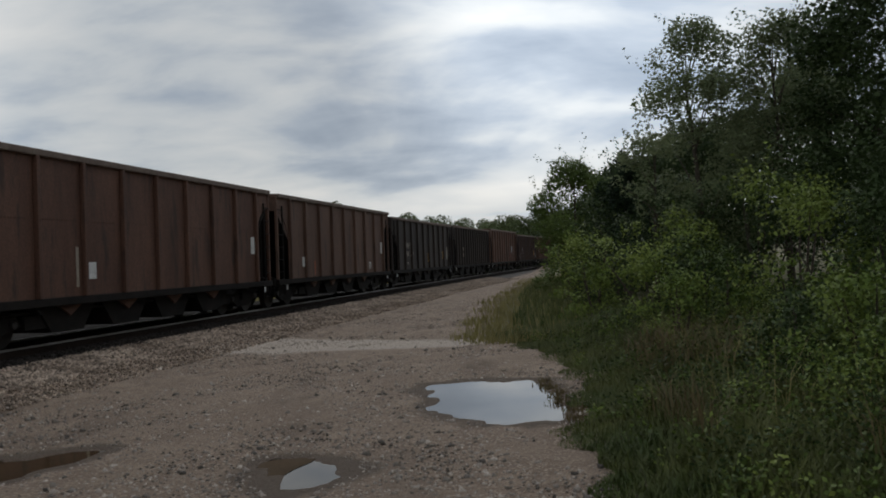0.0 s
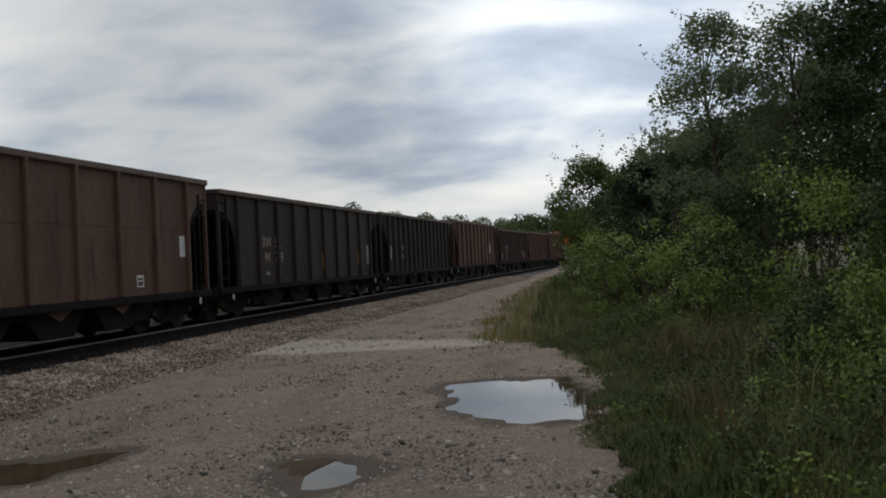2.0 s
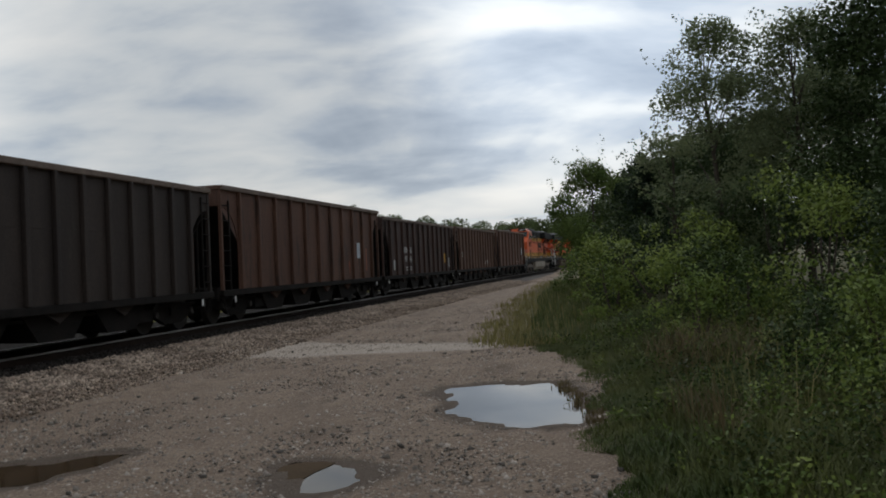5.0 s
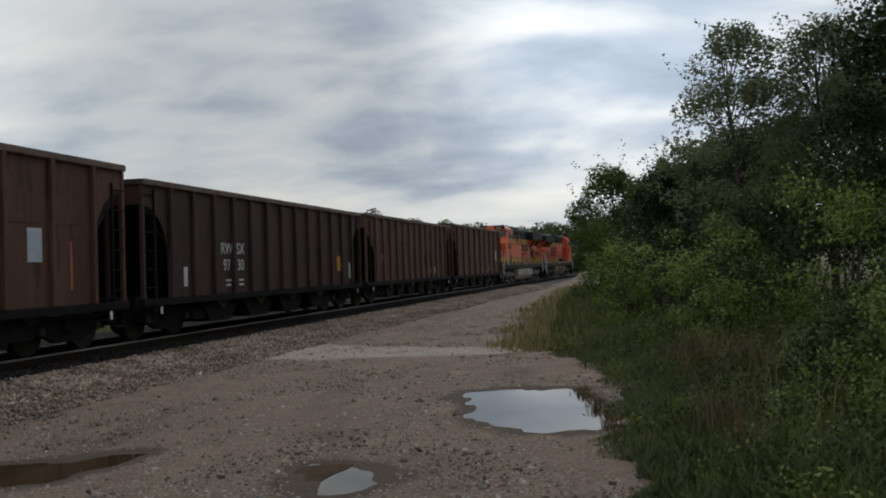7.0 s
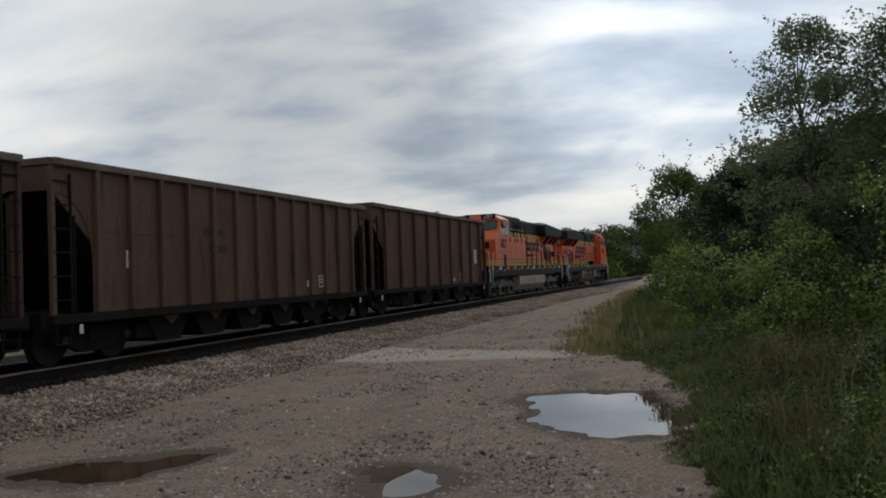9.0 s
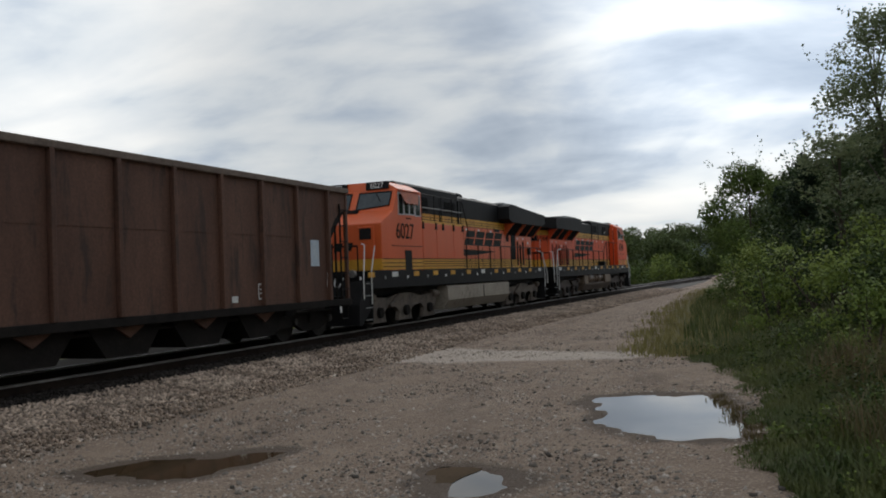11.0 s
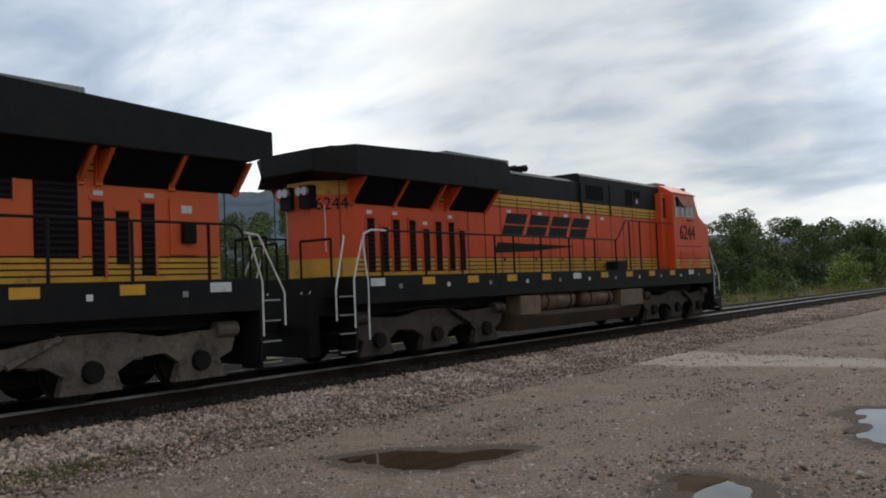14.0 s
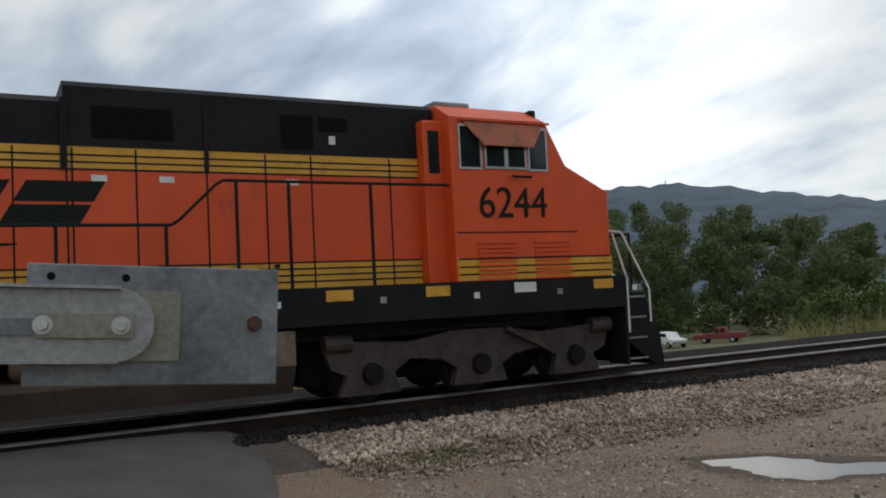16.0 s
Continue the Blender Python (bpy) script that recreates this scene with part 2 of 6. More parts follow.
M_PEBBLE = mat("lot_pebble", (0.20, 0.165, 0.138), (0.38, 0.325, 0.275), 1.0, 0.9, 0.3, 30, island=True, vary=0.75)
M_WATER = mat("puddle_water", (0.045, 0.036, 0.027), (0.065, 0.05, 0.036), 1.2, 0.015, 0.0, 3)
M_WATER.node_tree.nodes["Principled BSDF"].inputs["IOR"].default_value = 1.33
M_MUDWATER = mat("brown_puddle_water", (0.055, 0.036, 0.02), (0.075, 0.048, 0.027), 1.0, 0.05, 0.0, 3)
M_MUDWATER.node_tree.nodes["Principled BSDF"].inputs["IOR"].default_value = 1.33
M_ASPHALT = mat("worn_asphalt", (0.062, 0.056, 0.051), (0.095, 0.086, 0.078), 1.5, 0.85, 0.4, 45)
M_BARK = mat("grey_brown_bark", (0.09, 0.07, 0.052), (0.05, 0.038, 0.028), 5, 0.9, 0.8, 25)
M_GALV = mat("galvanised_steel", (0.225, 0.235, 0.245), (0.105, 0.112, 0.122), 5.5, 0.48, 0.06, 60, metal=0.35, spots=((0.20, 0.20, 0.20), 8, 0.58, 0.7))
M_ALU = mat("dull_aluminium", (0.33, 0.33, 0.32), (0.25, 0.25, 0.245), 6.0, 0.42, 0.04, 60, metal=0.4)
M_BRASSY = mat("weathered_tan_plate", (0.25, 0.24, 0.19), (0.20, 0.19, 0.15), 6.0, 0.6, 0.06, 60)
M_RUST = mat("rust", (0.12, 0.05, 0.028), (0.07, 0.032, 0.022), 14.0, 0.85, 0.5, 60)
# no haze volume: the blue of distance is mixed into the ridge's base colour
M_HILL = mat("wooded_ridge_painted_haze", (0.058, 0.090, 0.122), (0.044, 0.071, 0.100), 0.012, 0.95, 0.0, 0.05, spots=((0.03, 0.045, 0.06), 0.006, 0.5, 0.6))
M_LEAF_DARK = leaf_mat("dark_green_leaves", (0.034, 0.055, 0.020), (0.066, 0.096, 0.033), 0.25)
M_LEAF_MID = leaf_mat("mid_green_leaves", (0.058, 0.096, 0.025), (0.140, 0.188, 0.048), 0.25)
M_LEAF_LIGHT = leaf_mat("yellow_green_leaves", (0.115, 0.172, 0.036), (0.255, 0.305, 0.075), 0.3)
M_LEAF_GREY = leaf_mat("grey_green_leaves", (0.14, 0.175, 0.085), (0.22, 0.25, 0.13), 0.45)
M_LEAF_CEDAR = leaf_mat("dark_cedar_needles", (0.02, 0.034, 0.02), (0.03, 0.048, 0.026), 0.15)
M_LEAF_FAR = leaf_mat("far_wood_leaves", (0.070, 0.100, 0.040), (0.135, 0.165, 0.062))
M_GRASS = leaf_mat("green_grass_blades", (0.054, 0.080, 0.020), (0.128, 0.136, 0.040))
M_BROWNGRASS = leaf_mat("withered_brown_grass", (0.105, 0.080, 0.034), (0.160, 0.120, 0.055))
M_DRYGRASS = leaf_mat("dry_yellow_grass_blades", (0.20, 0.175, 0.06), (0.26, 0.22, 0.085))


# ---------- geometry helpers ----------
def finish(name, bm, material, smooth=False):
    me = bpy.data.meshes.new(name)
    bm.to_mesh(me)
    bm.free()
    me.materials.append(material)
    if smooth:
        me.polygons.foreach_set("use_smooth", [True] * len(me.polygons))
    return me


def part(name, bm, material, parent, label="", smooth=False):
    ob = new(name, finish(name, bm, material, smooth))
    ob.parent = parent
    if label:
        ob["label"] = label
    return ob


def box(x0, x1, y0, y1, z0, z1, bm=None, bevel=0.0):
    bm = bm or bmesh.new()
    m = Matrix.Translation(((x0 + x1) / 2, (y0 + y1) / 2, (z0 + z1) / 2)) @ Matrix.Diagonal((abs(x1 - x0), abs(y1 - y0), abs(z1 - z0), 1))
    r = bmesh.ops.create_cube(bm, size=1.0, matrix=m)
    if bevel:
        es = list({e for v in r["verts"] for e in v.link_edges})
        bmesh.ops.bevel(bm, geom=es, offset=bevel, segments=2, affect="EDGES", profile=0.5)
    return bm


def prism(pts, y0, y1, bm=None, bevel=0.0):
    """A side outline of (x, z) points, drawn out across y."""
    bm = bm or bmesh.new()
    a = [bm.verts.new((x, y0, z)) for x, z in pts]
    b = [bm.verts.new((x, y1, z)) for x, z in pts]
    fs = [bm.faces.new(a), bm.faces.new(b[::-1])]
    n = len(pts)
    for i in range(n):
        fs.append(bm.faces.new((a[i], b[i], b[(i + 1) % n], a[(i + 1) % n])))
    bmesh.ops.recalc_face_normals(bm, faces=fs)
    if bevel:
        es = list({e for f in fs for e in f.edges})
        bmesh.ops.bevel(bm, geom=es, offset=bevel, segments=2, affect="EDGES", profile=0.5)
    return bm


def cross(pts, x0, x1, bm=None):
    """A cross outline of (y, z) points, drawn out along x."""
    bm = bm or bmesh.new()
    a = [bm.verts.new((x0, y, z)) for y, z in pts]
    b = [bm.verts.new((x1, y, z)) for y, z in pts]
    fs = [bm.faces.new(a), bm.faces.new(b[::-1])]
    n = len(pts)
    for i in range(n):
        fs.append(bm.faces.new((a[i], b[i], b[(i + 1) % n], a[(i + 1) % n])))
    bmesh.ops.recalc_face_normals(bm, faces=fs)
    return bm


def rod(p, q, r0, r1=None, n=8, bm=None, caps=True):
    bm = bm or bmesh.new()
    p, q = Vector(p), Vector(q)
    d = q - p
    m = Matrix.Translation((p + q) / 2) @ d.to_track_quat("Z", "Y").to_matrix().to_4x4()
    bmesh.ops.create_cone(bm, cap_ends=caps, segments=n, radius1=r0, radius2=r0 if r1 is None else r1, depth=d.length, matrix=m)
    return bm


def pipe(pts, r, n=6, bm=None):
    bm = bm or bmesh.new()
    for p, q in zip(pts, pts[1:]):
        rod(p, q, r, None, n, bm)
    return bm


def np_mesh(name, verts, faces, material, smooth=False, normals=None):
    """A mesh from arrays: verts (n, 3), faces (m, k)."""
    verts, faces = np.asarray(verts, np.float32), np.asarray(faces, np.int32)
    me = bpy.data.meshes.new(name)
    me.vertices.add(len(verts)); me.vertices.foreach_set("co", verts.ravel())
    m, k = faces.shape
    me.loops.add(m * k); me.loops.foreach_set("vertex_index", faces.ravel())
    me.polygons.add(m)
    me.polygons.foreach_set("loop_start", np.arange(0, m * k, k, dtype=np.int32))
    me.polygons.foreach_set("loop_total", np.full(m, k, np.int32))
    if smooth:
        me.polygons.foreach_set("use_smooth", np.ones(m, bool))
    me.materials.append(material)
    me.update(calc_edges=True)
    if normals is not None:
        me.polygons.foreach_set("use_smooth", np.ones(m, bool))
        me.normals_split_custom_set_from_vertices(np.asarray(normals, np.float32))
    return me


def empty(name, m=None):
    ob = new(name)
    ob.empty_display_size = 0.3
    if m:
        ob.matrix_basis = m
    return ob


# ---------- the line of the track ----------
TH0, CURVE, OFF = radians(-11.3524), -0.00065241, 12.711


LEAN = 1.8          # degrees by which the train leans into the curve


def track_at(s):
    """Centre of the track at s metres along it, and its heading (radians left of +y)."""
    th = TH0 + CURVE * s
    x = (math.cos(th) - math.cos(TH0)) / CURVE - OFF * math.cos(TH0)
    y = (math.sin(th) - math.sin(TH0)) / CURVE - OFF * math.sin(TH0)
    return x, y, th


def beside(s, w, z=0.0):
    """A point w metres to the near side of the track's centre."""
    x, y, th = track_at(s)
    return x + w * math.cos(th), y + w * math.sin(th), z


CX, CY = -OFF * math.cos(TH0) - math.cos(TH0) / CURVE, -OFF * math.sin(TH0) - math.sin(TH0) / CURVE


def side_of(x, y):
    """How far (x, y) lies to the near side of the track (arrays or numbers)."""
    return 1 / abs(CURVE) - np.hypot(np.asarray(x) - CX, np.asarray(y) - CY)


def smooth01(a):
    a = np.clip(a, 0, 1)
    return a * a * (3 - 2 * a)


def ground_z(x, y):
    """Height of the ground: the flat lot, the fall behind the track, a low bank under the bushes."""
    x, y = np.asarray(x, float), np.asarray(y, float)
    w = side_of(x, y)
    z = -1.5 * smooth01((-w - 2.0) / 11) - 1.2 * smooth01((-w - 12) / 25) + 0.16 * np.clip((5.6 - w) / 3.2, 0, 1) * (w > 0)
    z = z + 0.9 * smooth01((x - 5 - 0.05 * np.maximum(y - 20, 0)) / 14) * smooth01((y + 10) / 15)
    z = z + 0.035 * np.sin(x * 0.7 + 1.3) * np.sin(y * 0.45) * smooth01((np.hypot(x, y) - 12) / 30)
    return z


# ---------- ground ----------
def ground_material():
    """Gravel and dirt on the lot, earth and grass elsewhere; the share of each comes from the mesh."""
    m = bpy.data.materials.new("gravel_lot_and_grassland")
    m.use_nodes = True
    nt = m.node_tree
    p = nt.nodes["Principled BSDF"]
    tc = nt.nodes.new("ShaderNodeTexCoord")
    at = nt.nodes.new("ShaderNodeAttribute"); at.attribute_name = "gravel"

    def noise_of(scale, detail=5, rough=0.6):
        n = nt.nodes.new("ShaderNodeTexNoise")
        n.inputs["Scale"].default_value, n.inputs["Detail"].default_value, n.inputs["Roughness"].default_value = scale, detail, rough
        nt.links.new(tc.outputs["Object"], n.inputs[0])
        return n.outputs["Fac"]

    def ramp(fac, a, b, lo, hi):
        r = nt.nodes.new("ShaderNodeMapRange"); r.inputs["From Min"].default_value, r.inputs["From Max"].default_value = lo, hi
        nt.links.new(fac, r.inputs["Value"])
        x = nt.nodes.new("ShaderNodeMix"); x.data_type = "RGBA"
        nt.links.new(r.outputs[0], x.inputs[0])
        for i, c in ((6, a), (7, b)):
            if isinstance(c, tuple):
                x.inputs[i].default_value = (*c, 1)
            else:
                nt.links.new(c, x.inputs[i])
        return x.outputs[2]

    dirt = ramp(noise_of(0.45, 7), (0.175, 0.132, 0.10), (0.30, 0.238, 0.186), 0.36, 0.64)
    stones = nt.nodes.new("ShaderNodeTexVoronoi"); stones.inputs["Scale"].default_value = 24.0
    nt.links.new(tc.outputs["Object"], stones.inputs[0])
    grit = ramp(stones.outputs["Distance"], (0.42, 0.352, 0.29), (0.18, 0.135, 0.103), 0.10, 0.42)
    grit = ramp(noise_of(7.0, 9, 0.75), grit, (0.15, 0.113, 0.087), 0.50, 0.68)
    lot = ramp(noise_of(1.7, 8, 0.7), dirt, grit, 0.34, 0.56)
    mp = nt.nodes.new("ShaderNodeMapping"); mp.inputs["Scale"].default_value = (1.3, 0.28, 1.0); mp.inputs["Rotation"].default_value = (0, 0, radians(-12))
    nt.links.new(tc.outputs["Object"], mp.inputs[0])
    rut = nt.nodes.new("ShaderNodeTexNoise"); rut.inputs["Scale"].default_value = 0.9; rut.inputs["Detail"].default_value = 7; rut.inputs["Roughness"].default_value = 0.62
    nt.links.new(mp.outputs[0], rut.inputs[0])
    lot = ramp(rut.outputs["Fac"], lot, (0.135, 0.10, 0.076), 0.51, 0.66)
    aw = nt.nodes.new("ShaderNodeAttribute"); aw.attribute_name = "wet"
    wm = nt.nodes.new("ShaderNodeMath"); wm.operation = "MULTIPLY_ADD"; wm.inputs[1].default_value = 0.8
    nt.links.new(noise_of(2.6, 7, 0.7), wm.inputs[0]); nt.links.new(aw.outputs["Fac"], wm.inputs[2])
    lot = ramp(wm.outputs[0], lot, (0.085, 0.063, 0.047), 0.80, 1.15)
    lot = ramp(noise_of(38, 4, 0.7), lot, (0.10, 0.077, 0.06), 0.56, 0.74)
    lot = ramp(noise_of(52, 3, 0.6), lot, (0.44, 0.38, 0.32), 0.64, 0.74)
    lot = ramp(noise_of(0.9, 6, 0.7), lot, (0.115, 0.085, 0.064), 0.58, 0.70)
    al = nt.nodes.new("ShaderNodeAttribute"); al.attribute_name = "lime"
    am = nt.nodes.new("ShaderNodeMath"); am.operation = "MULTIPLY_ADD"; am.inputs[1].default_value = 0.9
    nt.links.new(noise_of(1.1, 8, 0.72), am.inputs[0]); nt.links.new(al.outputs["Fac"], am.inputs[2])
    pale = ramp(noise_of(30, 5), (0.28, 0.24, 0.21), (0.43, 0.385, 0.345), 0.35, 0.65)
    lot = ramp(am.outputs[0], lot, pale, 0.72, 0.98)
    earth = ramp(noise_of(0.35, 6), (0.085, 0.085, 0.035), (0.13, 0.115, 0.055), 0.38, 0.62)
    earth = ramp(noise_of(9, 5), earth, (0.05, 0.06, 0.022), 0.45, 0.65)
    add = nt.nodes.new("ShaderNodeMath"); add.operation = "ADD"
    nt.links.new(at.outputs["Fac"], add.inputs[0])
    sc = nt.nodes.new("ShaderNodeMath"); sc.operation = "MULTIPLY_ADD"; sc.inputs[1].default_value, sc.inputs[2].default_value = 1.1, -0.55
    nt.links.new(noise_of(2.2, 8, 0.7), sc.inputs[0]); nt.links.new(sc.outputs[0], add.inputs[1])
    col = ramp(add.outputs[0], earth, lot, 0.42, 0.58)
    tone = nt.nodes.new("ShaderNodeVectorMath"); tone.operation = "MULTIPLY"; tone.inputs[1].default_value = (1.34, 1.25, 1.15)
    nt.links.new(col, tone.inputs[0]); nt.links.new(tone.outputs[0], p.inputs["Base Color"])
    p.inputs["Roughness"].default_value = 0.9
    bp = nt.nodes.new("ShaderNodeBump"); bp.inputs["Strength"].default_value, bp.inputs["Distance"].default_value = 1.0, 0.05
    hs = nt.nodes.new("ShaderNodeMath"); hs.operation = "SUBTRACT"
    sd = nt.nodes.new("ShaderNodeMath"); sd.operation = "MULTIPLY"; sd.inputs[1].default_value = 0.35
    nt.links.new(stones.outputs["Distance"], sd.inputs[0])
    nt.links.new(noise_of(11, 9, 0.75), hs.inputs[0]); nt.links.new(sd.outputs[0], hs.inputs[1])
    nt.links.new(hs.outputs[0], bp.inputs["Height"]); nt.links.new(bp.outputs[0], p.inputs["Normal"])
    return m


def bush_edge(y):
    """x at which the growth beside the lot begins."""
    return np.interp(y, [-20, 3, 6.3, 8, 8.6, 11.6, 13.6, 15.5, 17, 19.5, 22, 25.4, 33.6, 64, 124, 300], [1.6, 1.05, 1.09, 1.1, 1.4, 1.8, 1.75, 1.6, 1.3, 0.9, 1.15, 1.75, 2.5, 7.3, 17.5, 70])


P1 = [(-0.91, 1.23), (-0.67, 1.63), (-0.01, 1.66), (0.71, 1.36), (0.88, 0.6), (0.78, -0.65), (0.65, -1.59), (0.31, -1.68), (-0.02, -1.55), (-0.38, -1.04), (-0.69, -0.44), (-0.6, 0.49)]
P2 = [(-0.43, 0.46), (-0.21, 0.59), (0.05, 0.49), (0.34, 0.18), (0.35, -0.18), (0.18, -0.48), (-0.04, -0.75), (-0.24, -0.31)]
P3 = [(-1.11, -0.19), (-0.89, 0.13), (-0.53, 0.33), (0.08, 0.43), (0.45, 0.62), (0.8, 0.6), (0.77, 0.17), (0.6, -0.27), (0.38, -0.57), (0.04, -0.7), (-0.6, -0.54)]
PUDDLES = [((0.6, 10.11), P1), ((-1.17, 7.07), P2), ((-4.24, 8.1), P3)]


def polygon_distance(x, y, pts):
    """Distance outside a polygon, negative inside it."""
    best = np.full(x.shape, 1e9)
    inside = np.zeros(x.shape, bool)
    for (ax, ay), (bx, by) in zip(pts, pts[1:] + pts[:1]):
        t = np.clip(((x - ax) * (bx - ax) + (y - ay) * (by - ay)) / ((bx - ax) ** 2 + (by - ay) ** 2), 0, 1)
        best = np.minimum(best, np.hypot(x - ax - t * (bx - ax), y - ay - t * (by - ay)))
        inside ^= ((ay > y) != (by > y)) & (x < (bx - ax) * (y - ay) / (by - ay + 1e-12) + ax)
    return np.where(inside, -best, best)


def make_ground():
    def axis(lo, hi, step, far):
        mid = np.arange(lo, hi + 1e-6, step)
        out, d, x = [], step, 0.0
        while x < far:
            d *= 1.22
            x += d
            out.append(x)
        return np.concatenate([lo - np.array(out[::-1]), mid, hi + np.array(out)])
    xs, ys = axis(-14, 6, 0.16, 4500), axis(3, 28, 0.16, 4500)
    X, Y = np.meshgrid(xs, ys)
    Z = ground_z(X, Y)
    near = (np.abs(X) < 14) & (Y > -8) & (Y < 30)
    shore = np.full(X.shape, 9.0)
    for (cx, cy), pts in PUDDLES:
        shore = np.minimum(shore, polygon_distance(X - cx, Y - cy, pts))
    shore = shore + 0.10 * np.sin(X * 5.1 + 1.7 * np.sin(Y * 3.3)) * np.sin(Y * 4.3) + 0.05 * np.sin(X * 11 + Y * 7)
    wob = np.zeros_like(X)
    for f, a, ph in ((1.1, 0.012, 0.4), (2.3, 0.008, 2.1), (3.7, 0.006, 4.0)):
        wob += a * np.sin(X * f + ph + 0.8 * np.sin(Y * f * 0.6)) * np.sin(Y * f * 0.9 + ph)
    Z = Z + np.where(near, wob * 0.8 * np.clip(shore / 0.8, 0, 1), 0) + np.clip(shore * 0.22, -0.06, 0.0)
    v = np.stack([X, Y, Z], -1).reshape(-1, 3)
    nx, ny = len(xs), len(ys)
    i = (np.arange(ny - 1)[:, None] * nx + np.arange(nx - 1)[None]).ravel()
    f = np.stack([i, i + 1, i + 1 + nx, i + nx], 1)
    me = np_mesh("ground", v, f, ground_material(), True)
    w = side_of(X, Y)
    grav = smooth01((bush_edge(Y) + 0.42 + 0.12 * np.sin(Y * 2.3) - X) / 0.4) * smooth01((w + 13) / 3) * smooth01((190 - np.hypot(X, Y)) / 60)
    a = me.attributes.new("gravel", "FLOAT", "POINT")
    a.data.foreach_set("value", grav.ravel().astype(np.float32))
    a = me.attributes.new("wet", "FLOAT", "POINT")
    a.data.foreach_set("value", np.clip(1 - shore / 0.5, 0, 1).ravel().astype(np.float32))
    px, py, qx, qy = -5.0, 20.2, 0.3, 17.4
    tt = np.clip(((X - px) * (qx - px) + (Y - py) * (qy - py)) / ((qx - px) ** 2 + (qy - py) ** 2), 0, 1)
    dist = np.hypot(X - px - tt * (qx - px), Y - py - tt * (qy - py))
    lime = np.clip(1.5 * (1 - dist / (2.5 - 1.3 * tt)), 0, 1) * (1 - 0.35 * tt)
    a = me.attributes.new("lime", "FLOAT", "POINT")
    a.data.foreach_set("value", lime.ravel().astype(np.float32))
    tagged(new("ground", me), "brown gravel lot with wet ruts, grassland beyond", "ground", kind="structure")


make_ground()


def strip(name, profile, s0, s1, step, material, label, category, kind="structure"):
    """A cross profile of (w, z) points drawn along the track."""
    n = int((s1 - s0) / step) + 1
    vs = []
    for s in np.linspace(s0, s1, n):
        x, y, th = track_at(s)
        c, sn = math.cos(th), math.sin(th)
        vs += [(x + w * c, y + w * sn, z) for w, z in profile]
    k = len(profile)
    fs = [(i * k + j, i * k + j + 1, (i + 1) * k + j + 1, (i + 1) * k + j) for i in range(n - 1) for j in range(k - 1)]
    ob = new(name, np_mesh(name, vs, fs, material))
    return tagged(ob, label, category, kind=kind)


# dark bed runs well behind the track, painting the shade seen under the train
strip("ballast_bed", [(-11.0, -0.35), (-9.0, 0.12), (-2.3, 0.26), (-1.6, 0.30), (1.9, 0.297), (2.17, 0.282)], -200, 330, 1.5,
      M_BALLAST, "oily ballast bed under the track, the train's shade painted in", "ballast")
strip("ballast_shoulder", [(2.09, 0.25), (2.13, 0.284), (2.25, 0.272), (3.2, 0.165), (3.7, 0.08)], -200, 330, 1.5,
      M_SHOULDER, "grey-brown crushed-stone ballast shoulder", "ballast")


def rail_line(w, dz=0.0):
    t = empty("rail")
    tagged(t, "polished steel rail on the ballasted track", "rail", "rails of the track", "structure")
    head = strip("rail_head", [(w - 0.036, 0.455 + dz), (w - 0.036, 0.497 + dz), (w - 0.026, 0.5 + dz), (w + 0.026, 0.5 + dz), (w + 0.036, 0.497 + dz), (w + 0.036, 0.455 + dz)], -200, 330, 2.0, M_RAIL, "", "")
    web = strip("rail_web", [(w - 0.075, 0.318 + dz), (w - 0.070, 0.33 + dz), (w - 0.012, 0.35 + dz), (w - 0.012, 0.458 + dz), (w + 0.012, 0.458 + dz), (w + 0.012, 0.35 + dz), (w + 0.070, 0.33 + dz), (w + 0.075, 0.318 + dz)], -200, 330, 2.0, M_RAILWEB, "", "")
    for ob in (head, web):
        ob.parent = t
        for key in ("label", "category", "kind"):
            if key in ob:
                del ob[key]


CANT = 1.51 * math.sin(radians(LEAN))      # the outer rail lies higher in the curve
rail_line(0.755)
rail_line(-0.755, CANT)


# ---------- locomotives ----------
def lettering(text, size, x, y, z, flip, parent, material, name):
    """Raised characters on a side of the hood; flip: on the side that looks to +y."""
    cu = bpy.data.curves.new(name, "FONT")
    cu.body, cu.size, cu.extrude, cu.align_x = text, size, 0.006, "CENTER"
    tmp = bpy.data.objects.new(name, cu)
    scene.collection.objects.link(tmp)
    bpy.context.view_layer.update()
    me = bpy.data.meshes.new_from_object(tmp.evaluated_get(bpy.context.evaluated_depsgraph_get()))
    bpy.data.objects.remove(tmp)
    me.materials.clear(); me.materials.append(material)
    ob = new(name, me)
    ob.parent = parent
    ob.matrix_basis = pose(x, y, z, 90, 0, 180 if flip else 0)
    return ob


def truck_side(bm, xc, y, sgn):
    """One cast side frame over three axles."""
    pts = [(-2.65, 0.82), (-2.3, 0.92), (-1.2, 0.86), (-0.5, 0.98), (0.5, 0.98), (1.2, 0.86), (2.3, 0.92), (2.65, 0.82), (2.55, 0.55),
           (2.30, 0.45), (2.42, 0.16), (1.42, 0.16), (1.52, 0.45), (1.25, 0.62), (0.72, 0.58), (0.42, 0.42), (0.50, 0.16), (-0.50, 0.16), (-0.42, 0.42), (-0.72, 0.58), (-1.25, 0.62),
           (-1.52, 0.45), (-1.42, 0.16), (-2.42, 0.16), (-2.30, 0.45), (-2.55, 0.55)]
    prism([(xc + a, b) for a, b in pts], y - 0.09 * sgn, y + 0.06 * sgn, bm)


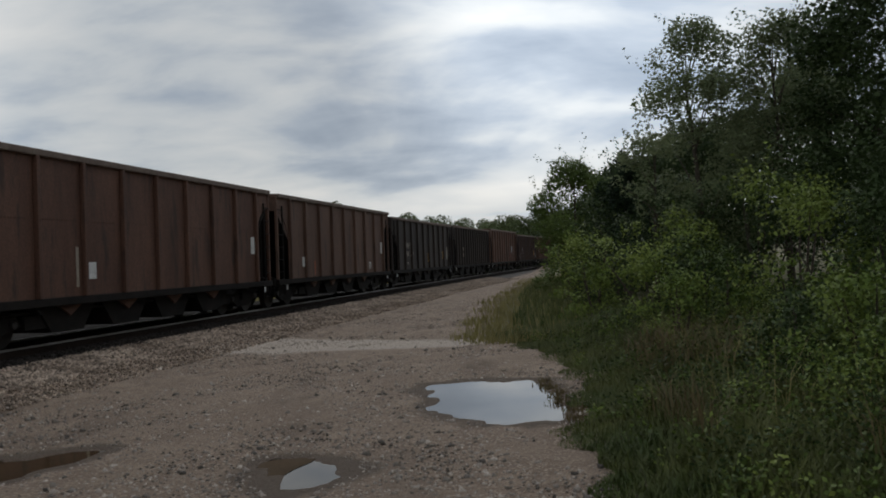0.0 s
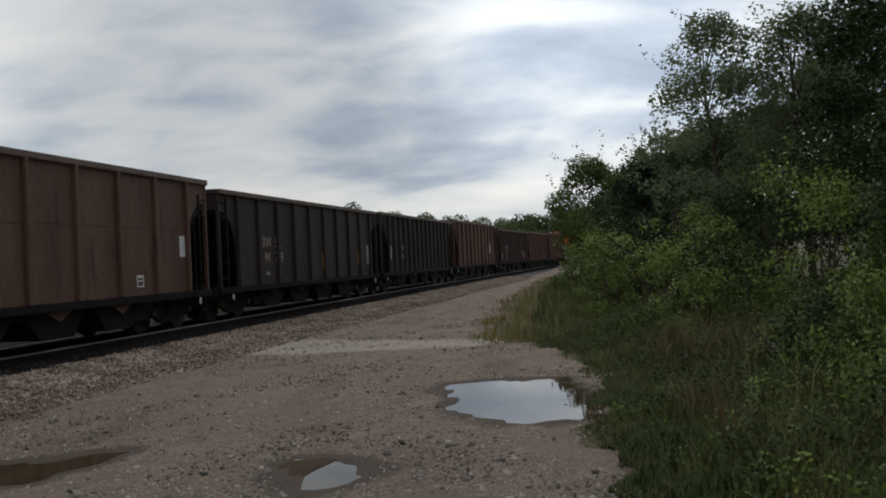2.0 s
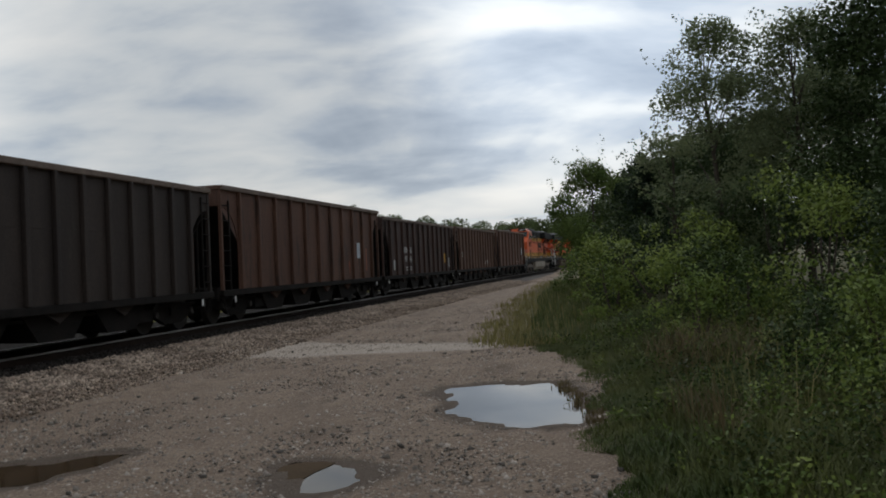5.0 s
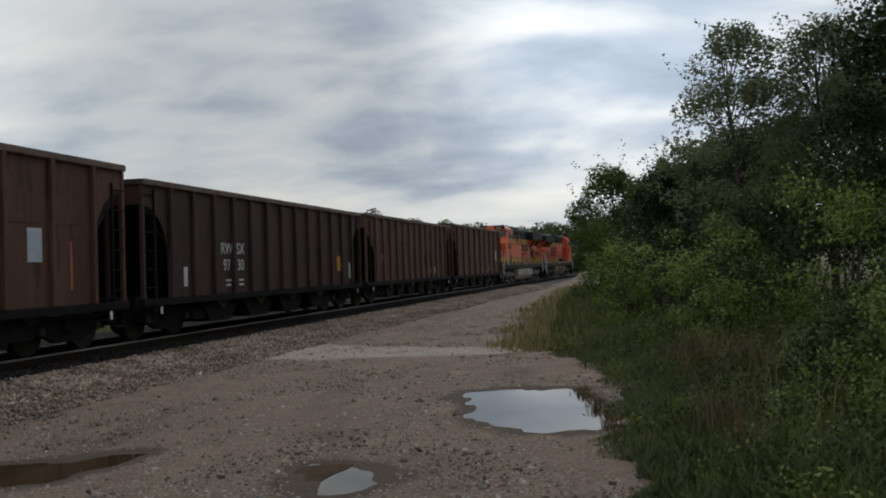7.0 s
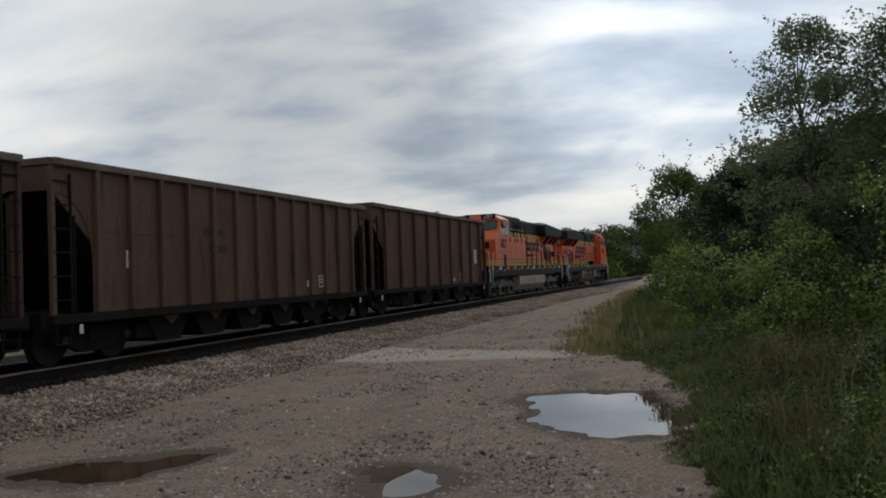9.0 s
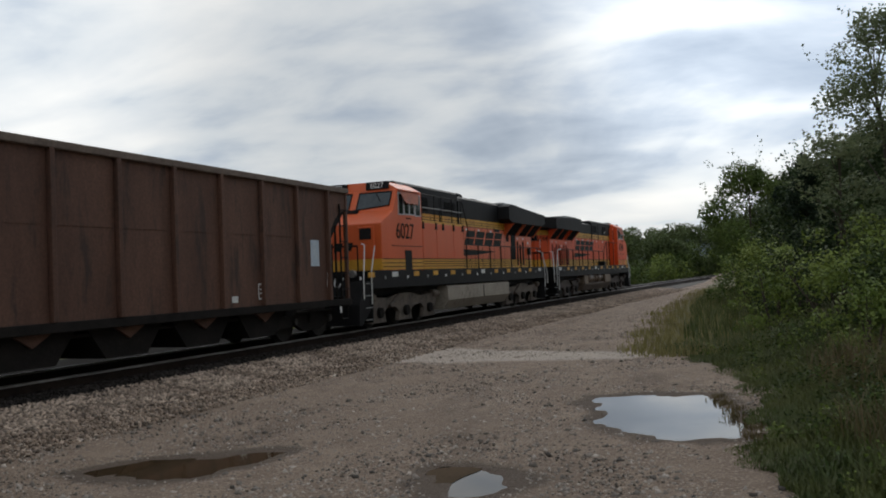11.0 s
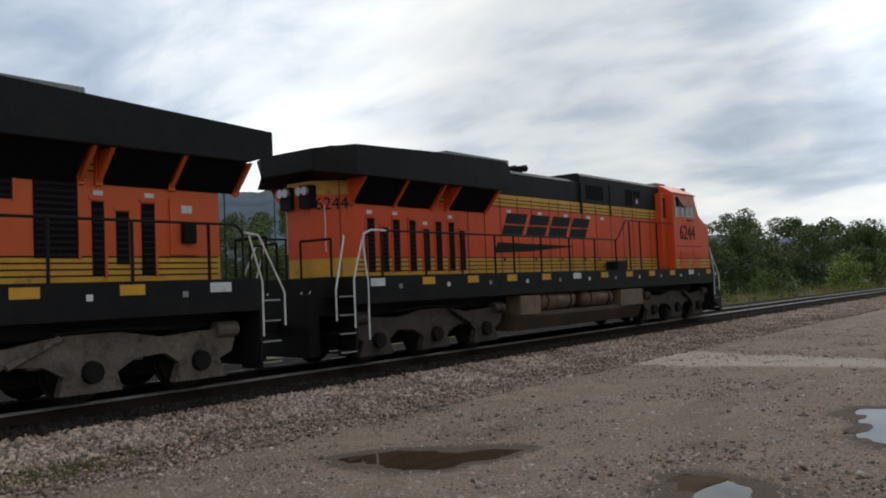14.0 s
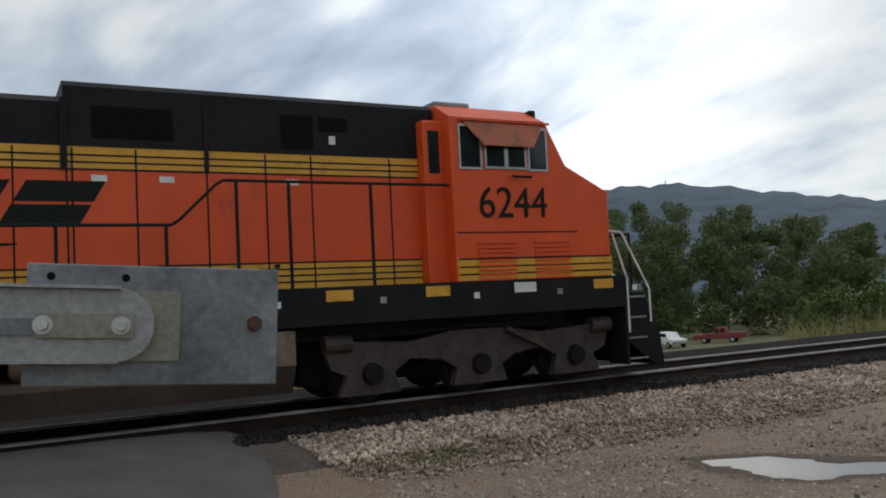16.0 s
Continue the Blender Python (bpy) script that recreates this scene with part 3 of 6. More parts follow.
def make_truck(parent, xc, material, name="truck"):
    bm = bmesh.new()
    for sgn in (-1, 1):
        truck_side(bm, xc, 1.12 * sgn, sgn)
    box(xc - 0.9, xc + 0.9, -1.1, 1.1, 0.55, 0.85, bm)
    t = part(name, bm, material, parent)
    for ax in (-1.9, 0.0, 1.9):
        part("wheelset", wheelset(xc + ax, 0.53), M_STEEL, t)
        for sgn in (-1, 1):
            bb = rod((xc + ax, 1.13 * sgn, 0.45), (xc + ax, 1.29 * sgn, 0.45), 0.17, 0.15, 14)
            part("axle_box", bb, M_TRUCKD, t)
    for sgn in (-1, 1):
        for ax in (-2.45, 2.45):
            part("brake_cylinder", rod((xc + ax - 0.2, 1.16 * sgn, 0.9), (xc + ax + 0.22, 1.16 * sgn, 0.9), 0.13, None, 12), material, t)
        part("damper", pipe([(xc + 0.5, 1.24 * sgn, 0.95), (xc + 1.25, 1.24 * sgn, 0.62)], 0.05), material, t)
        part("brake_rod", pipe([(xc - 1.4, 1.2 * sgn, 0.98), (xc - 0.2, 1.2 * sgn, 1.04), (xc + 0.6, 1.2 * sgn, 1.0)], 0.03), M_TRUCKD, t)
    return t


def wheelset(x, r):
    bm = bmesh.new()
    rod((x, -0.85, r), (x, 0.85, r), 0.08, None, 10, bm)
    for sgn in (-1, 1):
        rod((x, 0.69 * sgn, r), (x, 0.82 * sgn, r), r, r - 0.02, 28, bm)
        rod((x, 0.66 * sgn, r), (x, 0.70 * sgn, r), r + 0.025, None, 28, bm)
    return bm


def coupler(parent, x, sgn):
    bm = box(min(x, x - 0.75 * sgn), max(x, x - 0.75 * sgn), -0.09, 0.09, 0.72, 0.95)
    box(x - 0.02 * sgn, x - 0.3 * sgn, -0.17, 0.17, 0.66, 1.0, bm, 0.04)
    part("coupler", bm, M_TRUCKD, parent)


def brand_blocks(parent, x0, x1, z0, z1, y, sgn):
    """A mark as four slanted dark blocks split across the middle, and a long wedge below it; it reads the same way on both sides."""
    f = -sgn
    left = x0 if f > 0 else x1
    lean, out = 0.34, 0.008 * sgn
    step = (x1 - x0) / 4

    def strip_of(u0, u1, lo, hi, bm):
        def sh(u, z):
            return left + f * (u + lean * (z - z0) / (z1 - z0))
        prism([(sh(u0, lo), lo), (sh(u1, lo), lo), (sh(u1, hi), hi), (sh(u0, hi), hi)], y, y + out, bm)
    h = z1 - z0
    for i in range(4):
        u = i * step
        bm = bmesh.new()
        for lo, hi in ((0.0, 0.47), (0.54, 1.0)):
            strip_of(u, u + step * 0.84, z0 + lo * h, z0 + hi * h, bm)
        part("mark_block", bm, M_LETTER, parent)
    zt, zb = z0 - 0.16, z0 - 0.42
    total = x1 - x0
    pts = [(-0.35, zb), (-0.15, zt), (total * 0.80, zt - 0.05), (total * 0.80, zt - 0.07), (total * 0.3, zb + 0.05)]
    part("wedge_stripe", prism([(left + f * u, z) for u, z in pts], y, y + out), M_LETTER, parent)


def locomotive(number, clean):
    """A six-axle road locomotive; its front coupler face at x = 0, the body towards -x, +y its left side."""
    ORG = M_ORANGE2 if clean else M_ORANGE
    TRK = M_TRUCK if clean else M_TRUCKB
    L = empty("locomotive")
    cs = -1.0 if clean else 0.0           # the cab stands further back on the second one
    fs = -0.55 if clean else 0.0
    ts = -0.5 if clean else 0.0
    xr = -20.38 if clean else -20.40      # rear of the hood, and the depth of its angled corners
    rs, ang = (0.20, 0.30) if clean else (0.10, 0.60)
    lift = 0.10 if clean else 0.0
    roof_z = 4.44 if clean else 4.25
    cab_rear = -5.75 if clean else -4.74
    # underframe and sills
    bm = box(-20.34 if not clean else -20.55, -1.35 + fs, -1.46, 1.46, 1.18, 1.70)
    part("underframe", bm, M_BLACKP, L)
    part("centre_sill", box(-20.2, -2.4, -1.0, 1.0, 0.95, 1.178), M_BLACKP, L)
    part("end_sill", box(-20.95 + rs, -20.341 if not clean else -20.551, -0.96, 0.96, 1.0, 1.69), M_BLACKP, L)
    for c in (-4.4, -17.5):
        part("traction_motor", box(c - 2.7, c + 2.7, -0.64, 0.64, 0.30, 0.95), M_TRUCKD, L)
    for sgn in (-1, 1):
        for i, x in enumerate(np.arange(-19.9, -2.0, 1.62)):
            part("reflector_plate", box(x, x + 0.42, 1.462 * sgn, 1.472 * sgn, 1.50, 1.65), M_YELLOW if i % 5 else M_WHITE, L)
            part("jacking_pad", box(x + 0.85, x + 0.95, 1.462 * sgn, 1.475 * sgn, 1.44, 1.53), M_WHITE if i % 2 else M_ROOFGREY, L)
    # trucks, tank, couplers, pilots
    make_truck(L, -4.75 if clean else -4.25, TRK)
    make_truck(L, -17.55, TRK)
    tank = bmesh.new()
    cross([(-1.36, 0.62), (-1.2, 0.30), (1.2, 0.30), (1.42, 0.62), (1.42, 1.06), (1.36, 1.13), (0.2, 1.13), (0.2, 0.8), (-1.36, 0.72)], -14.45 + ts, -7.4 + ts, tank)
    tank_ob = part("fuel_tank", tank, M_TANK if clean else M_DUSTYTANK, L)
    for x in (-11.2 + ts,):
        part("tank_strap", box(x - 0.02, x + 0.02, 1.42, 1.435, 0.62, 1.06), M_TRUCKD, tank_ob)
    for a, b in ((-14.45, -13.5), (-8.95, -7.4)):
        part("tank_box", box(a, b, -1.44, -0.6, 0.66, 1.14, None, 0.03), M_TANKBOX, tank_ob)
    for a, b in ((-13.35, -11.45), (-11.0, -9.2)):
        bm = rod((a + 0.12, -1.1, 0.98), (b - 0.12, -1.1, 0.98), 0.27, None, 20)
        rod((a, -1.1, 0.98), (a + 0.12, -1.1, 0.98), 0.18, 0.27, 20, bm)
        rod((b - 0.12, -1.1, 0.98), (b, -1.1, 0.98), 0.27, 0.18, 20, bm)
        part("air_tank", bm, M_AIRTANK, L, "rusty cylindrical air reservoir", True)
        for x in (a + 0.35, b - 0.35):
            part("tank_band", rod((x - 0.03, -1.1, 0.98), (x + 0.03, -1.1, 0.98), 0.28, None, 20), M_TRUCKD, L)
    part("air_pipe", pipe([(-13.4, -1.25, 0.72), (-12.2, -1.3, 0.66), (-11.2, -1.3, 0.70), (-10.2, -1.3, 0.64), (-9.0, -1.3, 0.7)], 0.03), M_TRUCKD, L)
    coupler(L, 0.0, 1)
    coupler(L, -21.4 if clean else -21.9, -1)
    part("pilot", prism([(x + fs, z) for x, z in ((-1.35, 1.40), (-0.95, 1.40), (-0.62, 0.75), (-0.55, 0.18), (-0.75, 0.18), (-1.35, 0.6))], -1.42, 1.42), M_BLACKP, L)
    part("rear_pilot", prism([(x + rs, z) for x, z in ((-20.95, 1.40), (-21.2, 1.40), (-21.25, 0.25), (-20.95, 0.25))], -0.97, 0.97), M_BLACKP, L)
    # long hood in its painted bands
    x0, x1, hw = xr + ang, -4.80, 0.97
    part("hood_skirt", box(x0, x1, -hw, hw, 1.70, 2.07), M_YELLOW, L)
    part("hood_side", box(x0, x1, -hw + 0.002, hw - 0.002, 2.07, 3.31), ORG, L)
    part("hood_band", box(x0 + 0.1, x1, -hw, hw, 3.31, 3.60), M_YELLOW, L)
    part("hood_roof", cross([(-hw + 0.003, 3.60), (hw - 0.003, 3.60), (hw - 0.003, roof_z - 0.10), (0.8, roof_z), (-0.8, roof_z), (-hw + 0.003, roof_z - 0.10)], -16.5, -10.3), M_BLACKP, L)
    part("blower_housing", cross([(-hw - 0.01, 3.60), (hw + 0.01, 3.60), (hw + 0.01, 4.36 + lift), (0.88, 4.44 + lift), (-0.88, 4.44 + lift), (-hw - 0.01, 4.36 + lift)], -10.3, x1), M_BLACKP, L)
    for sgn in (-1, 1):
        y = hw * sgn
        o = 0.006 * sgn
        for zz in (1.80, 1.89, 1.98, 2.07, 3.31, 3.40, 3.49):
            part("pinstripe", box(x0 + 0.05, x1, y, y + o, zz - 0.011, zz + 0.011), M_BLACKP, L)
        xs = [-20.2, -15.9, -15.2, -14.5, -13.7, -13.0, -12.1, -11.6, -10.9, -10.27, -10.2, -9.4, -8.45, -7.6, -6.9, -5.6]
        for x in xs:
            part("door_seam", box(x - 0.012, x + 0.012, y, y + 0.7 * o, 1.50, 3.58), M_BLACKP, L)
        for x in xs[3:14:2]:
            part("latch", box(x + 0.08, x + 0.16, y, y + 2.5 * o, 2.0, 2.05), M_BLACKP, L)
            part("placard", box(x + 0.3, x + 0.5, y, y + o, 3.16, 3.24), M_WHITE, L)
        # tall louvred engine-room doors below the radiators
        doors = ([(-17.92, 0.19, 1.80, 2.87), (-18.34, 0.21, 1.96, 2.74), (-18.80, 0.23, 1.80, 2.88), (-16.54, 0.40, 2.84, 3.27), (-17.50, 0.66, 2.05, 3.23)] if clean
                 else [(x, 0.22, 1.78, 2.85 if i % 3 != 1 else 2.68) for i, x in enumerate((-19.42, -19.0, -18.62, -18.08, -17.6, -17.15, -16.67, -16.26))])
        for i, (x, wd, lo_, hi_) in enumerate(doors):
            dr = part("louvre_door", box(x, x + wd, y, y + 2 * o, lo_, hi_), M_GRILLE, L)
            for k in range(int((hi_ - lo_) / 0.09)):
                part("slat", box(x + 0.012, x + wd - 0.012, y + 2 * o, y + 3.2 * o, lo_ + 0.03 + 0.09 * k, lo_ + 0.065 + 0.09 * k), M_BLACKP, dr)
            part("door_frame", box(x - 0.05, x - 0.01, y, y + 3 * o, lo_ - 0.03, hi_ + 0.06), ORG, L)
            part("door_frame", box(x - 0.05, x + wd + 0.04, y, y + 3 * o, hi_ + 0.02, hi_ + 0.06), ORG, L)
            if i % 2 == 0:
                part("placard", box(x, x + 0.16, y, y + o, hi_ + 0.09, hi_ + 0.16), M_WHITE, L)
        if clean:
            part("cabinet_door", box(-19.62, -19.08, y, y + 5 * o, 2.1, 2.98, None, 0.01), ORG, L)
            part("junction_box", box(-19.52, -19.28, y, y + 0.14 * sgn, 2.28, 2.62, None, 0.02), M_TRUCKD, L, "dark grey junction box")
            part("placard", box(-19.5, -19.3, y + 5 * o, y + 6 * o, 2.76, 2.88), M_WHITE, L)
        # blower screens on the black housing
        for a, b, lo, hi in ((-9.95, -8.9, 3.72, 4.12), (-7.35, -6.85, 3.68, 4.15), (-6.75, -6.3, 3.95, 4.15)):
            part("intake_screen", box(a, b, (hw + 0.01) * sgn, (hw + 0.022) * sgn, lo, hi), M_GRILLE, L)
        part("placard", box(-6.6, -6.5, (hw + 0.01) * sgn, (hw + 0.02) * sgn, 3.76, 3.88), M_WHITE, L)
        # raised flange round the roof housing
        part("roof_rib", box(-10.34, -10.26, hw * sgn, (hw + 0.05) * sgn, 3.3, 4.2), M_BLACKP, L)
        part("roof_rib", box(-8.48, -8.42, hw * sgn, (hw + 0.03) * sgn, 3.3, 4.2), M_BLACKP, L)
        # radiator screens sloping out under the wings
        for a, b in (((-20.36, -19.19), (-19.05, -17.93), (-17.45, -16.15)) if clean else ((-19.78, -18.62), (-18.5, -17.36), (-16.62, -15.25))):
            bm = bmesh.new()
            pts = [(a, 0.985 * sgn, 3.12), (b, 0.985 * sgn, 3.12), (b, 1.40 * sgn, 3.60), (a, 1.40 * sgn, 3.60)]
            f = [bm.verts.new(p) for p in pts]
            bk = [bm.verts.new((p[0], p[1] - 0.05 * sgn, p[2] + 0.03)) for p in pts]
            bm.faces.new(f); bm.faces.new(bk[::-1])
            for i in range(4):
                bm.faces.new((f[i], f[(i + 1) % 4], bk[(i + 1) % 4], bk[i]))
            bmesh.ops.recalc_face_normals(bm, faces=bm.faces)
            part("radiator_screen", bm, M_GRILLE, L)
        for a in ((-20.44, -19.12, -17.84, -17.55, -16.05) if clean else (-19.88, -18.56, -17.26, -16.72, -15.15)):
            part("wing_bracket", prism([(a - 0.06, 3.1), (a + 0.06, 3.1), (a + 0.06, 3.6), (a - 0.06, 3.6)], 0.96 * sgn, 1.02 * sgn), ORG, L)
            bm = bmesh.new()
            vs = [bm.verts.new(p) for p in ((a - 0.035, 0.97 * sgn, 3.08), (a + 0.035, 0.97 * sgn, 3.08), (a + 0.035, 1.43 * sgn, 3.60), (a - 0.035, 1.43 * sgn, 3.60),
                                            (a - 0.035, 0.97 * sgn, 3.6), (a + 0.035, 0.97 * sgn, 3.6))]
            for q in ((0, 1, 2, 3), (0, 3, 4), (1, 5, 2), (4, 5, 1, 0), (3, 2, 5, 4)):
                bm.faces.new([vs[i] for i in q])
            bmesh.ops.recalc_face_normals(bm, faces=bm.faces)
            part("wing_bracket", bm, ORG, L)
        if sgn > 0:
            part("rear_panel", box(-15.2, -14.6, 0.965, 1.0, 3.2, 3.32), M_BLACKP, L)
    # wide radiator wings over the rear
    if clean:
        wing_pts = [(-20.88, 3.76), (-20.88, 4.15), (-18.0, 4.27), (-15.5, 4.38), (-15.15, 4.28), (-15.15, 3.74), (-15.6, 3.60), (-20.35, 3.60)]
    else:
        wing_pts = [(-20.72, 3.72), (-20.72, 4.14), (-20.2, 4.18), (-17.5, 4.27), (-14.95, 4.30), (-14.75, 4.16), (-14.75, 3.72), (-15.3, 3.60), (-20.2, 3.60)]
    bm = prism(wing_pts, -1.50, 1.50, None, 0.02)
    for v in bm.verts:
        if v.co.x < -20.6 and not clean:  # the rear corners draw in
            v.co.y *= 0.52
    wing = part("radiator_wing", bm, M_BLACKP, L, "black overhanging radiator roof")
    part("roof_panel", box(-17.6 if clean else -16.8, -15.5 if clean else -14.2, -1.1, 1.1, 4.22, 4.43 + 0.5 * lift, None, 0.02), M_ROOFGREY, wing)
    part("roof_panel", prism([(-20.2, 4.16), (-17.7, 4.26), (-17.7, 4.33), (-20.2, 4.24)], -0.8, 0.8), M_BLACKP, wing)
    # rear end details
    for lo_, hi_, m_ in ((1.71, 2.07, M_YELLOW), (2.07, 3.31, ORG), (3.312, 3.58, M_YELLOW)):
        bm = bmesh.new()
        pl4 = [(xr + ang, -0.96), (xr + ang, 0.96), (xr, 0.34), (xr, -0.34)]
        a = [bm.verts.new((x, y, lo_)) for x, y in pl4]
        b = [bm.verts.new((x, y, hi_)) for x, y in pl4]
        bm.faces.new(a); bm.faces.new(b[::-1])
        for i in range(4):
            bm.faces.new((a[i], b[i], b[(i + 1) % 4], a[(i + 1) % 4]))
        bmesh.ops.recalc_face_normals(bm, faces=bm.faces)
        part("hood_end", bm, m_, L)
    for sgn in (-1, 1):
        part("rear_number_box", box(xr - 0.12, xr + 0.1, 0.12 * sgn, 0.44 * sgn, 3.05, 3.5, None, 0.02), M_BLACKP, L)
        for yy in (0.20, 0.36):
            part("marker_lamp", rod((xr - 0.12, yy * sgn, 3.38), (xr - 0.19, yy * sgn, 3.38), 0.08, 0.085, 14), M_CHROME, L)
        part("grab_iron", pipe([(xr + 0.3 * ang, 0.57 * sgn, 2.2), (xr + 0.3 * ang, 0.57 * sgn, 3.1)], 0.012), M_WHITE, L)
    # horns, exhaust, roof gear
    hx, hz = (-13.1, roof_z + 0.20) if clean else (-12.4, roof_z + 0.28)
    for i, (dx, dy) in enumerate(((0, 0.1), (0.18, -0.12), (0.32, 0.12))):
        bm = rod((hx + dx, dy, hz), (hx + 0.35 + dx, dy, hz), 0.035, 0.10, 14)
        rod((hx + 0.05 + dx, dy, roof_z - 0.02), (hx + 0.05 + dx, dy, hz), 0.035, None, 8, bm)
        part("horn", bm, M_BLACKP, L)
    part("exhaust_stack", box(-14.3, -13.6, -0.35, 0.35, roof_z - 0.01, roof_z + 0.14, None, 0.03), M_BLACKP, L)
    part("lifting_lug", box(-10.9, -10.6, -0.1, 0.1, 4.1, 4.2), M_BLACKP, L)
    # cab: long on its left side, short on its right
    prof = [(-4.75, 1.45), (-1.66, 1.45), (-1.64, 3.09), (-2.52, 3.50), (-2.90, 4.18), (-4.75, 4.18)]
    cab = part("cab", prism(prof, -1.45, 1.45, None, 0.025), ORG, L)
    cab.location.x = cs
    bm = bmesh.new()
    lo = [(-4.75, -1.45), (-2.90, -1.45), (-2.90, 1.45), (-4.75, 1.45)]
    hi = [(-4.75, -0.95), (-3.0, -0.95), (-3.0, 0.95), (-4.75, 0.95)]
    a = [bm.verts.new((x, y, 4.18)) for x, y in lo]
    b = [bm.verts.new((x, y, 4.45)) for x, y in hi]
    bm.faces.new(a[::-1]); bm.faces.new(b)
    for i in range(4):
        bm.faces.new((a[i], a[(i + 1) % 4], b[(i + 1) % 4], b[i]))
    bmesh.ops.recalc_face_normals(bm, faces=bm.faces)
    part("cab_roof", bm, ORG, cab)
    part("air_conditioner", box(-4.72, -4.02, -0.9, 0.8, 4.45, 4.54, None, 0.03), M_ROOFGREY, cab)
    part("cab_skirt", box(-4.72, -1.64, -1.456, 1.456, 1.71, 2.04), M_YELLOW, cab)
    part("nose_skirt", box(-1.66, -1.625, -1.44, 1.44, 1.71, 2.04), M_YELLOW, cab)
    for sgn in (-1, 1):
        y = 1.456 * sgn
        o = 0.008 * sgn
        for zz in (1.80, 1.91, 2.03):
            part("pinstripe", box(-4.7, -1.66, y, y + 0.5 * o, zz - 0.012, zz + 0.012), M_BLACKP, cab)
        yg = 1.45 * sgn
        panes = [(-4.58, -4.22, 3.42, 4.04), (-4.10, -3.36, 3.44, 3.98), (-3.26, -2.93, 3.42, 4.04)]
        for i, (pa, pb, lo_, hi_) in enumerate(panes):
            fr = bmesh.new()
            t = 0.035
            for q in ((pa - t, pb + t, lo_ - t, lo_), (pa - t, pb + t, hi_, hi_ + t), (pa - t, pa, lo_, hi_), (pb, pb + t, lo_, hi_)):
                box(q[0], q[1], yg, yg + 2.5 * o, q[2], q[3], fr)
            wf = part("side_window", fr, M_CHROME, cab)
            part("pane", box(pa, pb, yg - o, yg + o, lo_, hi_), M_DARKGLASS, wf)
            if i == 1:
                part("sash", box(-3.76, -3.69, yg, yg + 3 * o, lo_, hi_), M_CHROME, wf)
        # awning over the middle window
        bm = bmesh.new()
        ya, yb = yg + 3 * o, yg + 0.13 * sgn
        vs = [bm.verts.new(p) for p in ((-4.52, ya, 4.10), (-2.98, ya, 4.10), (-3.25, yb, 3.74), (-4.2, yb, 3.74))]
        v2 = [bm.verts.new((v.co.x, v.co.y, v.co.z + 0.02)) for v in vs]
        bm.faces.new(vs); bm.faces.new(v2[::-1])
        for i in range(4):
            bm.faces.new((vs[i], vs[(i + 1) % 4], v2[(i + 1) % 4], v2[i]))
        bmesh.ops.recalc_face_normals(bm, faces=bm.faces)
        part("awning", bm, M_AWNING, cab)
        part("drip_rail", box(-4.6, -2.85, yg, yg + 6 * o, 4.13, 4.16), ORG, cab)
        lettering(number, 0.68, -3.62 if sgn < 0 else -3.36, yg + o, 2.66, sgn > 0, cab, M_LETTER, "road_number")
        part("panel_line", box(-4.7, -2.35, yg, yg + 0.6 * o, 2.42, 2.44), M_BLACKP, cab)
        for gx in (-4.35, -3.25):
            g = bmesh.new()
            for k in range(9):
                box(gx, gx + 0.72, yg + 0.006 * sgn, yg + 3.2 * o, 1.70 + k * 0.07, 1.735 + k * 0.07, g)
            if sgn < 0:
                part("louvre", g, ORG, cab)
            else:
                g.free()
        part("grab_iron", pipe([(-3.62, yg + 0.03 * sgn, 3.30), (-3.62, yg + 0.1 * sgn, 3.28), (-3.3, yg + 0.1 * sgn, 3.28)], 0.02), M_TRUCKD, cab)
    # windshields on the slanted front, number boards, nose gear
    sl = Vector((-2.90, 0, 4.18)) - Vector((-2.52, 0, 3.50))
    nrm = Vector((sl.z, 0, -sl.x)).normalized()
    for sgn in (-1, 1):
        def on(y, h, out=0.012):
            p = Vector((-2.52, 0, 3.50)) + sl * h + nrm * out
            return p.x, y * sgn, p.z
        bm = bmesh.new()
        vs = [bm.verts.new(on(*q)) for q in ((0.14, 0.10), (1.28, 0.24), (1.28, 0.88), (0.14, 0.88))]
        vb = [bm.verts.new(on(q[0], q[1], -0.01)) for q in ((0.14, 0.10), (1.28, 0.24), (1.28, 0.88), (0.14, 0.88))]
        bm.faces.new(vs); bm.faces.new(vb[::-1])
        for i in range(4):
            bm.faces.new((vs[i], vs[(i + 1) % 4], vb[(i + 1) % 4], vb[i]))
        bmesh.ops.recalc_face_normals(bm, faces=bm.faces)
        ws = part("windshield", bm, M_GLASS, cab)
        part("seal", pipe([on(*q, 0.015) for q in ((0.14, 0.10), (1.28, 0.24), (1.28, 0.88), (0.14, 0.88), (0.14, 0.10))], 0.022), M_BLACKP, ws)
        part("wiper", pipe([on(0.7, 0.9, 0.04), on(0.95, 0.45, 0.04)], 0.012), M_BLACKP, ws)
        part("number_board", box(-2.98, -2.86, 0.35 * sgn, 1.15 * sgn, 4.20, 4.44, None, 0.02), M_BLACKP, cab)
        nb = lettering(number, 0.24, -2.845, 0.75 * sgn, 4.24, False, cab, M_WHITE, "board_number")
        nb.matrix_basis = pose(-2.856, 0.75 * sgn, 4.24, 90, 0, 90)
        part("ditch_lamp", rod((-1.3 + fs, 0.9 * sgn, 1.62), (-1.15 + fs, 0.9 * sgn, 1.62), 0.10, 0.11, 14), M_CHROME, L)
    part("nose_door", box(-1.66, -1.615, 0.62, 1.22, 2.05, 3.0, None, 0.02), ORG, cab)
    part("door_window", box(-1.62, -1.605, 0.72, 1.12, 2.62, 2.95, None, 0.02), M_BLACKP, cab)
